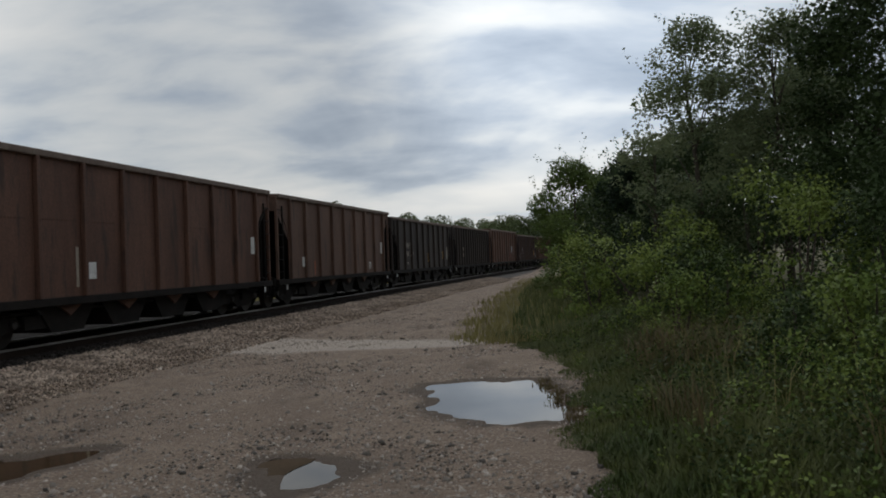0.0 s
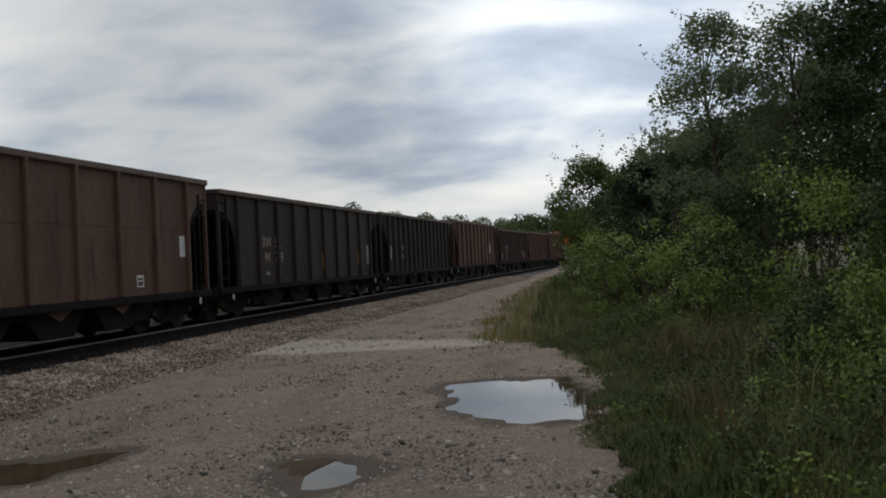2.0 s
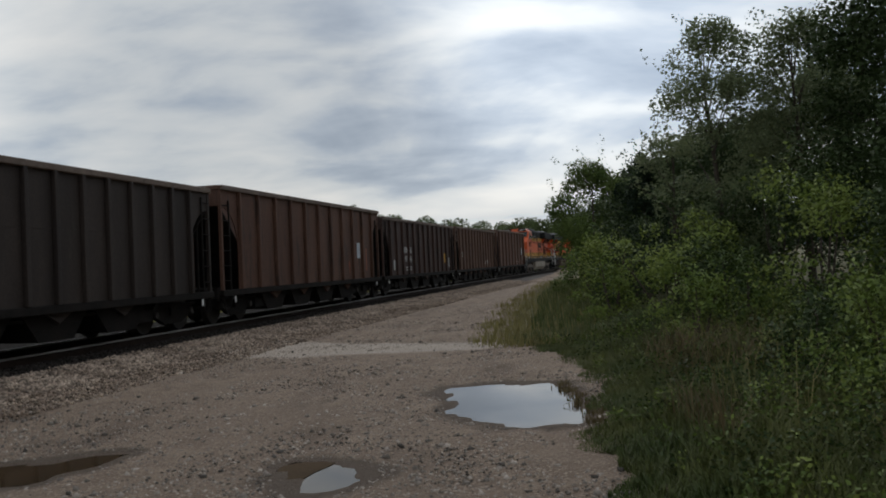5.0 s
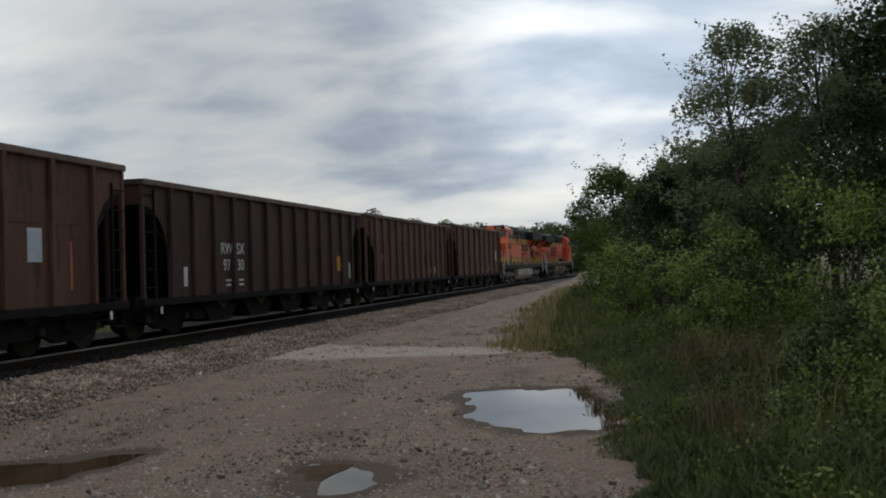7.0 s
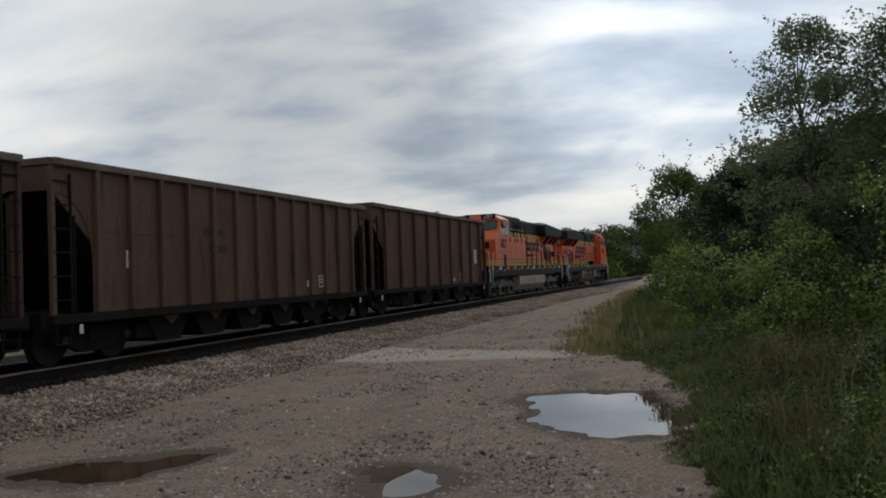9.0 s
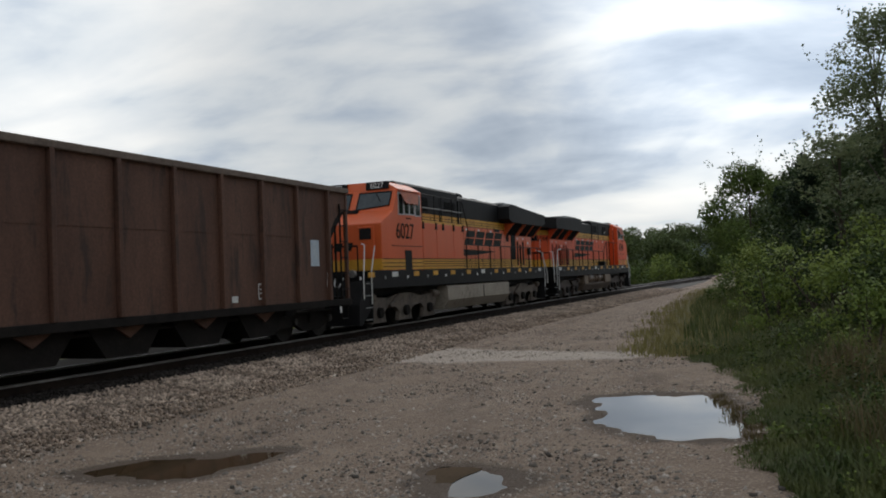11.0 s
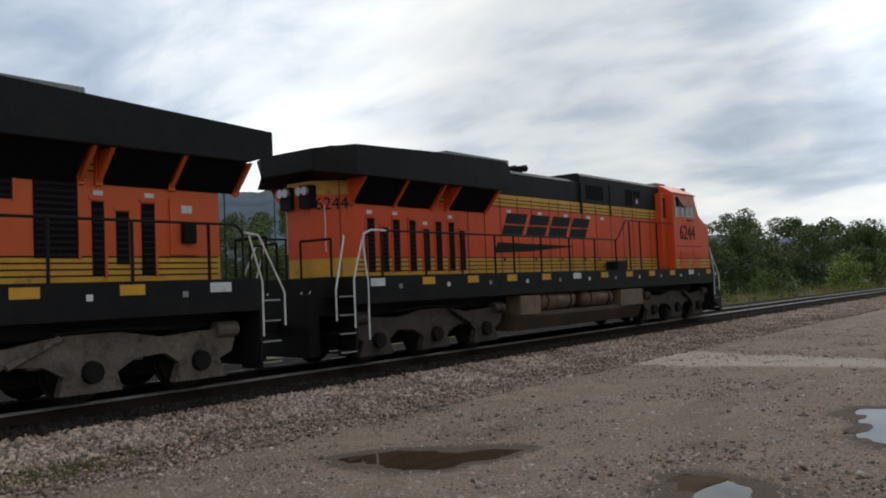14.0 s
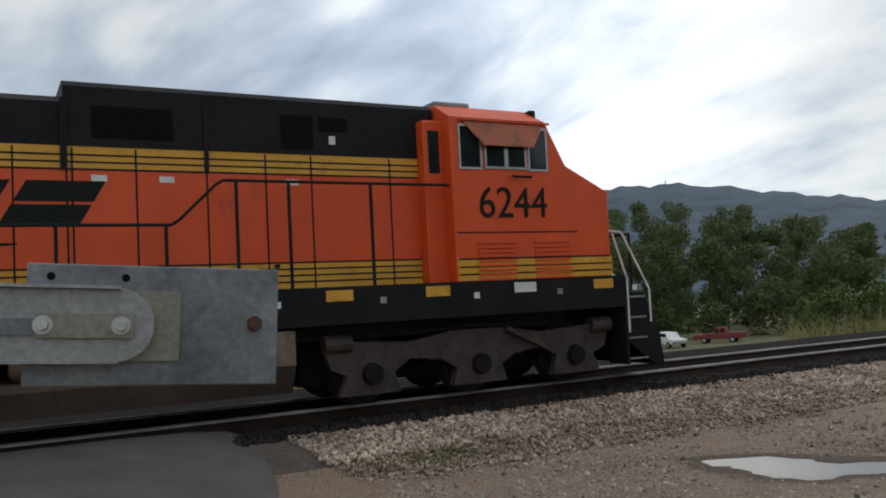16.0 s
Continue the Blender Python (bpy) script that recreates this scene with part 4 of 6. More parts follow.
    for i in range(3):
        prn = [(-0.55 + i * 0.35, 2.3), (-0.3 + i * 0.35, 2.3), (-0.22 + i * 0.35, 2.55), (-0.47 + i * 0.35, 2.55)]
        part("mark_block", cross([(yy, zz) for yy, zz in prn], -1.645, -1.618), M_LETTER, cab)
    part("headlight", box(-2.6, -2.42, -0.24, 0.24, 3.44, 3.58, None, 0.03), M_BLACKP, cab)
    # narrow, set-back section behind the short side of the cab
    part("cab_door_bay", box(-5.10, -4.73, -1.20, 1.0, 1.46, 4.16, None, 0.03), ORG, cab)
    part("door_window", box(-5.02, -4.82, -1.21, -1.195, 3.35, 4.0, None, 0.01), M_DARKGLASS, cab)
    # wide equipment box along the left side, with railings on it
    part("equipment_box", box(-9.6, cab_rear, 0.9, 1.44, 2.04, 3.22, None, 0.02), ORG, L)
    part("equipment_skirt", box(-9.6, cab_rear, 0.9, 1.445, 1.71, 2.04), M_YELLOW, L)
    part("equipment_top", box(-9.6, cab_rear, 0.9, 1.43, 3.22, 3.30), M_YELLOW, L)
    for zz in (1.80, 1.88, 1.96, 2.04):
        part("pinstripe", box(-9.7, -4.75, 1.445, 1.451, zz - 0.011, zz + 0.011), M_BLACKP, L)
    part("step_recess", box(-4.82, -4.3, 1.445, 1.462, 1.62, 2.30), M_BLACKP, L)
    for x in (-5.8, -7.0, -8.6):
        part("door_seam", box(x - 0.01, x + 0.01, 1.44, 1.446, 1.5, 3.2), M_ORANGE, L)
    part("handrail", pipe([(cab_rear, 1.40, 3.72), (-9.6, 1.40, 3.72)], 0.018), M_ROOFGREY, L)
    part("handrail", pipe([(cab_rear, 1.40, 4.15), (-9.6, 1.40, 4.15), (-9.75, 1.40, 4.0), (-10.2, 1.40, 3.2), (-10.2, 1.40, 2.6)], 0.018), M_BLACKP, L)
    for x in (cab_rear - 0.08, cab_rear - 1.2, -7.6, -8.6, -9.5):
        part("handrail_post", pipe([(x, 1.40, 3.05), (x, 1.40, 4.15)], 0.018), M_BLACKP, L)
        part("post_bracket", prism([(x - 0.07, 3.02), (x + 0.07, 3.02), (x + 0.03, 3.25), (x - 0.03, 3.25)], 1.44, 1.475), M_BLACKP, L)
    # walkway handrails
    yr = 1.43
    pr = [(-19.95, -yr, 0.55), (-19.95, -yr, 2.45), (-19.8, -yr, 2.57), (-9.05, -yr, 2.56), (-8.95, -yr, 2.62), (-8.45, -yr, 3.08), (-8.35, -yr, 3.14), (-4.8, -yr, 3.14)]
    part("handrail", pipe(pr, 0.021), M_BLACKP, L)
    for x in (-19.5, -18.1, -16.8, -15.47, -14.65, -13.37, -11.9, -10.45, -9.12):
        part("handrail_post", pipe([(x, -yr, 1.3), (x, -yr, 2.56)], 0.026), M_BLACKP, L)
    for x in (-8.17, -7.42, -6.15):
        part("handrail_post", pipe([(x, -yr, 1.3), (x, -yr, 3.14)], 0.026), M_BLACKP, L)
    part("grab_rail", pipe([(-19.97, -1.455, 0.5), (-19.97, -1.455, 1.6), (-20.08, -1.455, 2.3), (-20.05, -1.455, 2.5), (-19.85, -1.455, 2.57), (-19.4, -1.455, 2.57)], 0.02), M_WHITE, L)
    part("battery_box", box(-8.95, -8.3, -1.40, -1.0, 1.5, 1.95, None, 0.02), M_BLACKP, L)
    pl = [(-20.2, yr, 1.2), (-20.2, yr, 2.45), (-20.05, yr, 2.57), (-9.8, yr, 2.57)]
    part("handrail", pipe(pl, 0.021), M_BLACKP, L)
    for x in (-19.5, -18.1, -16.8, -15.4, -14.0, -12.6, -11.2, -9.9):
        part("handrail_post", pipe([(x, yr, 1.3), (x, yr, 2.57)], 0.026), M_BLACKP, L)
    # steps and white grab rails at the four corners
    for sgn in (-1, 1):
        for xa, d in ((-1.36 + fs, 1), (-20.35 if not clean else -20.56, -1)):
            for k in range(4):
                part("step", box(xa, xa + 0.42 * d, 1.0 * sgn, 1.44 * sgn, 0.30 + 0.34 * k, 0.325 + 0.34 * k), M_TRUCKD, L)
                part("step_edge", box(xa, xa + 0.42 * d, 1.44 * sgn, 1.452 * sgn, 0.298 + 0.34 * k, 0.327 + 0.34 * k), M_ROOFGREY, L)
            part("step_plate", box(xa, xa - 0.05 * d, 0.95 * sgn, 1.45 * sgn, 0.22, 1.70), M_BLACKP, L)
            part("grab_rail", pipe([(xa + 0.02 * d, 1.46 * sgn, 0.75), (xa + 0.02 * d, 1.46 * sgn, 1.65), (xa - 0.25 * d, 1.46 * sgn, 2.40)], 0.019), M_WHITE, L)
            part("grab_rail", pipe([(xa + 0.52 * d, 1.46 * sgn, 0.9), (xa + 0.52 * d, 1.46 * sgn, 1.45), (xa + 0.1 * d, 1.3 * sgn, 2.42), (xa - 0.1 * d, 1.1 * sgn, 2.48)], 0.019), M_WHITE, L)
            part("end_rail", pipe([(xa + 0.36 * d, 0.35 * sgn, 1.45), (xa + 0.36 * d, 0.35 * sgn, 2.4), (xa + 0.36 * d, 1.2 * sgn, 2.4), (xa + 0.36 * d, 1.2 * sgn, 1.45)], 0.024), M_TRUCKD, L)
            part("cable", pipe([(xa + 0.44 * d, 0.75 * sgn, 1.52), (xa + 0.60 * d, 0.72 * sgn, 1.30), (xa + 0.62 * d, 0.62 * sgn, 1.22), (xa + 0.58 * d, 0.52 * sgn, 1.32), (xa + 0.44 * d, 0.48 * sgn, 1.50)], 0.018), M_WHITE, L)
            part("air_hose", pipe([(xa + 0.5 * d, 0.45 * sgn, 0.95), (xa + 0.62 * d, 0.45 * sgn, 0.6), (xa + 0.66 * d, 0.4 * sgn, 0.45)], 0.03), M_BLACKP, L)
    for sgn in (-1, 1):
        brand_blocks(L, -14.5 if sgn < 0 else -15.5, -9.95 if sgn < 0 else -10.9, 2.60, 3.16, hw * sgn, sgn)
        if not clean:
            rn = lettering(number, 0.34, 0, 0, 0, sgn > 0, L, M_LETTER, "road_number")
            rn.matrix_basis = pose(xr + 0.294, 0.656 * sgn, 3.02, 90, 0, 226 if sgn > 0 else -46)
    return L


# ---------- hopper cars ----------
def hopper_car(length, top, material, ribs, bays, marks, coal):
    """An open coal hopper; the far coupler face at x = 0, the body towards -x, rails at z = 0."""
    C = empty("coal_hopper_car")
    b0, b1 = -length + 0.55, -0.25          # ends of the body
    sill = 0.92
    slope = 1.9
    hw = 1.46
    # side sheets with cut-away lower ends over the slope sheets
    for sgn in (-1, 1):
        y = hw * sgn
        cut = 1.05
        arch = [(cut * math.cos(a), 1.18 * math.sin(a)) for a in np.linspace(0, math.pi / 2, 8)]
        pts = [(b0 + cut, sill), (b1 - cut, sill)] + [(b1 - q, top - 1.75 + h) for q, h in arch] + [(b1, top), (b0, top)] + [(b0 + q, top - 1.75 + h) for q, h in arch[::-1]]
        side = part("side_sheet", prism(pts, y - 0.03 * sgn, y), material, C)
        n = ribs
        for i in range(n):
            x = b0 + cut + 0.06 + (b1 - b0 - 2 * cut - 0.12) * i / (n - 1)
            z0 = sill
            part("rib", box(x - 0.055, x + 0.055, y, y + 0.11 * sgn, z0, top - 0.12, None, 0.02), material, side)
        part("top_chord", box(b0 - 0.02, b1 + 0.02, y - 0.06 * sgn, y + 0.11 * sgn, top - 0.13, top, None, 0.02), M_CHORD, side)
        part("side_sill", box(b0 - 0.1, b1 + 0.1, y - 0.08 * sgn, y + 0.07 * sgn, sill - 0.16, sill, None, 0.015), M_TRUCKD, side)
        part("mid_rail", box(b0 + cut, b1 - cut, y, y + 0.012 * sgn, (sill + top) / 2 + 0.1, (sill + top) / 2 + 0.13), material, side)
        for x in (b0, b1):
            part("corner_post", box(x - 0.05, x + 0.05, y - 0.07 * sgn, y + 0.03 * sgn, sill, top, None, 0.015), material, C)
            d = 1 if x == b0 else -1
            part("brace", pipe([(x + 0.58 * d, y - 0.04 * sgn, sill), (x + 0.58 * d, y - 0.04 * sgn, top - 0.95)], 0.035), M_TRUCKD, C)
            lad = bmesh.new()
            for k in range(7):
                box(x - 0.02, x + 0.42 * d, y + 0.02 * sgn, y + 0.05 * sgn, 0.75 + 0.4 * k, 0.775 + 0.4 * k, lad)
            box(x + 0.40 * d, x + 0.44 * d, y + 0.01 * sgn, y + 0.05 * sgn, 0.6, min(3.3, top - 0.2), lad)
            part("ladder", lad, M_TRUCKD, C)
            part("step_iron", pipe([(x + 0.05 * d, y, sill), (x + 0.05 * d, y, 0.42), (x + 0.40 * d, y, 0.42), (x + 0.40 * d, y, sill)], 0.02), M_TRUCKD, C)
            part("white_lamp_tag", box(x + 0.55 * d, x + 0.64 * d, y + 0.07 * sgn, y + 0.08 * sgn, sill - 0.34, sill - 0.18), M_WHITE, C)
        for kind, xr, z0, w, h, colour in marks:
            if not w:
                at_x = b0 + (xr if sgn < 0 else 1.02 * xr) * (b1 - b0)
                lettering(kind, h * 1.35, at_x, y + 0.003 * sgn, z0, sgn > 0, C, colour, "car_number")
                continue
            if "frame" in kind:
                fx, fb = b0 + xr * (b1 - b0), bmesh.new()
                for q in ((0, w, 0, 0.03), (0, w, h - 0.03, h), (0, 0.03, 0.031, h - 0.031), (w - 0.03, w, 0.031, h - 0.031), (0.06, w - 0.06, 0.12, 0.15), (0.06, w - 0.06, 0.2, 0.23)):
                    if q[3] > q[2]:
                        box(fx + q[0], fx + q[1], y + 0.001 * sgn, y + 0.006 * sgn, z0 + q[2], z0 + q[3], fb)
                part("painted_mark", fb, colour, side, kind)
                continue
            part("painted_mark", box(b0 + xr * (b1 - b0), b0 + xr * (b1 - b0) + w, y + 0.001 * sgn, y + 0.006 * sgn, z0, z0 + h), colour, side, kind)
    # ends: slope sheets, upright end sheets above them
    for x, d in ((b0, 1), (b1, -1)):
        part("end_sheet", box(x - 0.02, x + 0.03, -hw, hw, top - 0.55, top), material, C)
        bm = bmesh.new()
        prism([(x, top - 0.55), (x + 0.04 * d, top - 0.55), (x + (slope + 1.0) * d, 0.62), (x + (slope + 0.9) * d, 0.62)], -hw + 0.04, hw - 0.04, bm)
        part("slope_sheet", bm, M_TRUCKD, C)
        part("end_sill", box(x - 0.25 * d, x + 0.25 * d, -1.4, 1.4, 0.72, 0.98), M_TRUCKD, C)
        part("end_chord", box(x - 0.07, x + 0.07, -hw, hw, top - 0.13, top, None, 0.02), material, C)
        for yy in (-0.5, 0.5):
            part("end_post", box(x - 0.05, x + 0.05, yy - 0.05, yy + 0.05, 0.95, top - 0.1), material, C)
        part("brake_wheel", rod((x - 0.12 * d, 0.7, 2.0), (x - 0.16 * d, 0.7, 2.0), 0.24, None, 18), M_TRUCKD, C)
    # hopper chutes below the sill
    x_in0, x_in1 = b0 + slope + 0.9, b1 - slope - 0.9
    w = (x_in1 - x_in0) / bays
    for i in range(bays):
        a = x_in0 + i * w
        part("discharge_chute", prism([(a, sill), (a + w, sill), (a + w * 0.74, 0.24), (a + w * 0.26, 0.24)], -1.25, 1.25), M_TRUCKD, C)
        part("gate_bracket", prism([(a + w * 0.30, sill - 0.14), (a + w * 0.70, sill - 0.14), (a + w * 0.5, 0.55)], 1.27, 1.33), material, C)
        part("gate_bracket", prism([(a + w * 0.30, sill - 0.14), (a + w * 0.70, sill - 0.14), (a + w * 0.5, 0.55)], -1.33, -1.27), material, C)
    part("centre_sill", box(-length + 0.3, -0.2, -0.2, 0.2, 0.72, 0.98), M_TRUCKD, C)
    for yy in (-1.18, 1.18):
        part("train_pipe", pipe([(b0 + 0.4, yy, 0.66), (b1 - 0.4, yy, 0.66)], 0.035), M_TRUCKD, C)
    for xc in (b0 + 3.1, b1 - 3.1):
        part("brake_beam", box(xc - 0.5, xc + 0.5, -1.2, 1.2, 0.34, 0.60), M_TRUCKD, C)
    # trucks
    for xc in (b0 + 1.45, b1 - 1.45):
        bm = bmesh.new()
        for sgn in (-1, 1):
            prism([(xc - 1.15, 0.42), (xc - 1.0, 0.62), (xc - 0.4, 0.72), (xc + 0.4, 0.72), (xc + 1.0, 0.62), (xc + 1.15, 0.42), (xc + 0.75, 0.36), (xc + 0.4, 0.22), (xc - 0.4, 0.22), (xc - 0.75, 0.36)],
                  0.98 * sgn, 1.12 * sgn, bm)
        box(xc - 0.22, xc + 0.22, -1.2, 1.2, 0.42, 0.70, bm)
        t = part("truck", bm, M_TRUCKD, C)
        for ax in (-0.88, 0.88):
            part("wheelset", wheelset(xc + ax, 0.46), M_STEEL, t)
            for sgn in (-1, 1):
                part("axle_cap", rod((xc + ax, 1.1 * sgn, 0.46), (xc + ax, 1.19 * sgn, 0.46), 0.10, 0.08, 10), M_STEEL, t)
    coupler(C, 0.0, 1)
    coupler(C, -length, -1)
    if coal:
        nx, ny = 40, 8
        vs, fs = [], []
        rr = random.Random(int(length * 100 + top * 10))
        for i in range(nx + 1):
            for j in range(ny + 1):
                x = b0 + 0.1 + (b1 - b0 - 0.2) * i / nx
                yy = -1.4 + 2.8 * j / ny
                edge = min(1.0, min(j, ny - j) / 2.5) * min(1.0, min(i, nx - i) / 4)
                vs.append((x, yy, top - 0.3 + edge * (0.30 + 0.10 * math.sin(i * 0.9) + 0.06 * math.sin(i * 0.37 + 1)) + rr.uniform(-0.04, 0.04)))
        for i in range(nx):
            for j in range(ny):
                q = i * (ny + 1) + j
                fs.append((q, q + 1, q + ny + 2, q + ny + 1))
        me = np_mesh("coal_load", vs, fs, M_COAL)
        ob = new("coal_load", me); ob.parent = C
        ob["label"] = "heaped black coal"
    return C


WH, BW, YL = M_WHITE, M_BLUEWHITE, M_YELLOW


def bars(xr, z, n, w, h, gap, colour, kind="row of unreadable white lettering"):
    return [(kind, xr + i * gap, z, w, h, colour) for i in range(n)]


def proportion(thing, along_x, upright):
    """Bring a finished car to its true length and height, wheels apart."""
    for ob in thing.children_recursive:
        if ob.type != "MESH":
            continue
        turn = ob.matrix_basis.to_3x3().to_4x4()
        size = Matrix.Diagonal((along_x, 1, 1 if ob.name.startswith("wheel") else upright, 1))
        ob.data.transform(turn.inverted() @ size @ turn)
        ob.location = (ob.location.x * along_x, ob.location.y, ob.location.z * upright)
    return thing


# far end of each car, measured back from the front coupler of the lead locomotive
CARS = [
    (-42.6, 15.4, 3.72, M_BROWN_A, 9, 4, [("pale blue data panel", 0.865, 1.75, 0.42, 0.62, BW), ("white stencil frame", 0.70, 1.05, 0.34, 0.34, WH), ("white stencil", 0.63, 1.02, 0.22, 0.13, WH),
                                         ("orange streak", 0.93, 1.5, 0.06, 0.6, M_AWNING), ("white patch", 0.92, 1.25, 0.12, 0.35, WH)], False, "brown steel coal hopper car with a pale blue data panel"),
    (-57.95, 15.1, 3.55, M_BROWN_B, 13, 5, [("white panel", 0.14, 1.7, 0.22, 0.32, WH), ("white mark", 0.70, 1.15, 0.10, 0.18, WH), ("white stencil frame", 0.755, 1.12, 0.30, 0.32, WH),
                                         ("faded dark lettering", 0.33, 2.35, 0.9, 0.18, M_MAROON), ("faded dark lettering", 0.35, 2.0, 0.8, 0.18, M_MAROON)], False, "grey-brown ribbed steel coal hopper car"),
    (-73.05, 15.95, 3.50, M_MAROON, 13, 4, [("RW", 0.264, 1.92, 0, 0.30, WH), ("SX", 0.318, 1.92, 0, 0.30, WH), ("97", 0.264, 1.50, 0, 0.30, WH), ("30", 0.318, 1.50, 0, 0.30, WH)] + bars(0.26, 1.22, 2, 0.3, 0.05, 0.05, WH) + bars(0.26, 1.10, 2, 0.28, 0.05, 0.05, WH) + [("white plate", 0.115, 1.15, 0.18, 0.45, WH), ("yellow plate", 0.828, 1.40, 0.42, 0.50, YL), ("white plate", 0.91, 1.12, 0.36, 0.55, WH)], True, "dark maroon coal hopper car with white lettering bars"),
    (-89.0, 16.1, 3.70, M_BROWN_A, 11, 4, [("pale blue data panel", 0.80, 1.72, 0.40, 0.60, BW), ("orange streak", 0.88, 1.2, 0.08, 0.9, M_AWNING), ("orange streak", 0.73, 1.1, 0.07, 0.5, M_AWNING)], False, "rusty brown coal hopper car with a pale blue data panel"),
    (-105.1, 15.8, 3.55, M_BLACKCAR, 15, 4, [("white plate", 0.10, 1.5, 0.10, 0.6, WH)] + bars(0.21, 1.9, 3, 0.22, 0.22, 0.03, M_TANK) + bars(0.21, 1.5, 3, 0.2, 0.22, 0.03, M_TANK), True, "sooty black ribbed coal hopper car"),
    (-120.9, 16.0, 3.52, M_BLACKCAR, 10, 4, [("RW", 0.213, 2.0, 0, 0.32, M_TANK), ("SX", 0.268, 2.0, 0, 0.32, M_TANK), ("94", 0.213, 1.55, 0, 0.32, M_TANK), ("749", 0.274, 1.55, 0, 0.32, M_TANK)] + bars(0.205, 1.18, 2, 0.26, 0.09, 0.06, M_TANK) + [("pale data panel", 0.90, 1.35, 0.32, 0.75, M_TANK), ("yellow plate", 0.54, 1.25, 0.08, 0.5, YL), ("yellow plate", 0.82, 1.4, 0.08, 0.45, YL)], True, "sooty black coal hopper car with a pale data panel"),
    (-136.9, 15.4, 3.68, M_BROWN_B, 9, 4, [("white data panel", 0.90, 1.75, 0.28, 0.5, WH), ("white stencil frame", 0.76, 1.1, 0.3, 0.26, WH), ("white patch", 0.16, 1.3, 0.3, 0.34, WH), ("orange streak", 0.25, 1.0, 0.08, 0.5, M_AWNING)], False, "brown coal hopper car with white patches"),
    (-152.3, 15.5, 3.72, M_BROWN_A, 9, 4, [("white data panel", 0.90, 1.75, 0.28, 0.5, WH), ("white patch", 0.30, 1.25, 0.3, 0.34, WH), ("orange streak", 0.27, 1.1, 0.1, 0.8, M_TANK)], False, "brown coal hopper car with rust streaks"),
    (-167.8, 15.5, 3.60, M_MAROON, 12, 4, [], True, "dark maroon coal hopper car heaped with coal"),
]
STRETCH = 0.98
train = []
lead = tagged(proportion(locomotive("6244", False), STRETCH, 1.035), "grimy orange and black diesel locomotive with yellow bands", "locomotive", "locomotives of the train")
train.append((lead, 0.0, 11.0 * STRETCH, 1))
second = tagged(proportion(locomotive("6027", True), STRETCH, 1.035), "bright orange and black diesel locomotive with grey tank", "locomotive", "locomotives of the train")
train.append((second, -43.25 * STRETCH, 11.0 * STRETCH, -1))
for off, ln, top, material, ribs, bays, marks, coal, label in CARS:
    c = tagged(proportion(hopper_car(ln, top, material, ribs, bays, marks, coal), STRETCH, 1.085), label, "hopper car", "hopper cars of the train")
    train.append((c, off * STRETCH, ln * STRETCH / 2, 1))


# ---------- lot: puddles, grit, crossing ----------
def blob(cx, cy, pts, z, name, material, label, category="puddle", k=6, wob=0.06, seed=1):
    """A flat sheet with an uneven shore round a few corner points (given about its centre)."""
    rr = random.Random(seed)
    n = len(pts)
    out = []
    for i in range(n):
        p0, p1, p2, p3 = (pts[(i + j) % n] for j in (-1, 0, 1, 2))
        for q in range(k):
            t = q / k
            c = [0.5 * (2 * b + (c_ - a) * t + (2 * a - 5 * b + 4 * c_ - d) * t * t + (3 * b - a - 3 * c_ + d) * t ** 3) for a, b, c_, d in zip(p0, p1, p2, p3)]
            out.append((cx + c[0] + rr.uniform(-wob, wob), cy + c[1] + rr.uniform(-wob, wob)))
    bm = bmesh.new()
    bm.faces.new([bm.verts.new((x, y, z)) for x, y in out])
    bmesh.ops.triangulate(bm, faces=bm.faces)
    bmesh.ops.recalc_face_normals(bm, faces=bm.faces)
    for f in bm.faces:
        if f.normal.z < 0:
            f.normal_flip()
    ob = new(name, finish(name, bm, material))
    return tagged(ob, label, category, kind="structure")


def grown(pts, f):
    return [(x * f, y * f) for x, y in pts]


blob(0.6, 10.11, grown(P1, 1.3), -0.012, "puddle_1", M_WATER, "still rain puddle mirroring the grey sky", wob=0.01, seed=5)
blob(-1.17, 7.07, grown(P2, 1.35), -0.012, "puddle_2", M_WATER, "small rain puddle mirroring the grey sky", wob=0.01, seed=7)
blob(-4.24, 8.1, grown(P3, 1.2), -0.012, "puddle_3", M_MUDWATER, "muddy brown rain puddle in a rut", wob=0.01, seed=9)

# a flat brown sheet lying just above the small puddle's far left part
M_BROWNPATCH = mat("brown_puddle_patch", (0.060, 0.038, 0.020), (0.082, 0.052, 0.028), 3.0, 0.85, 0.1, 30, spec=0.08)
blob(-1.40, 7.15, [(-0.22, 0.36), (0.0, 0.50), (0.27, 0.42), (0.10, 0.0), (-0.02, -0.50), (-0.14, -0.2)], -0.008, "puddle_silt", M_BROWNPATCH, "flat brown patch over part of the small puddle", "mud", wob=0.008, seed=11)


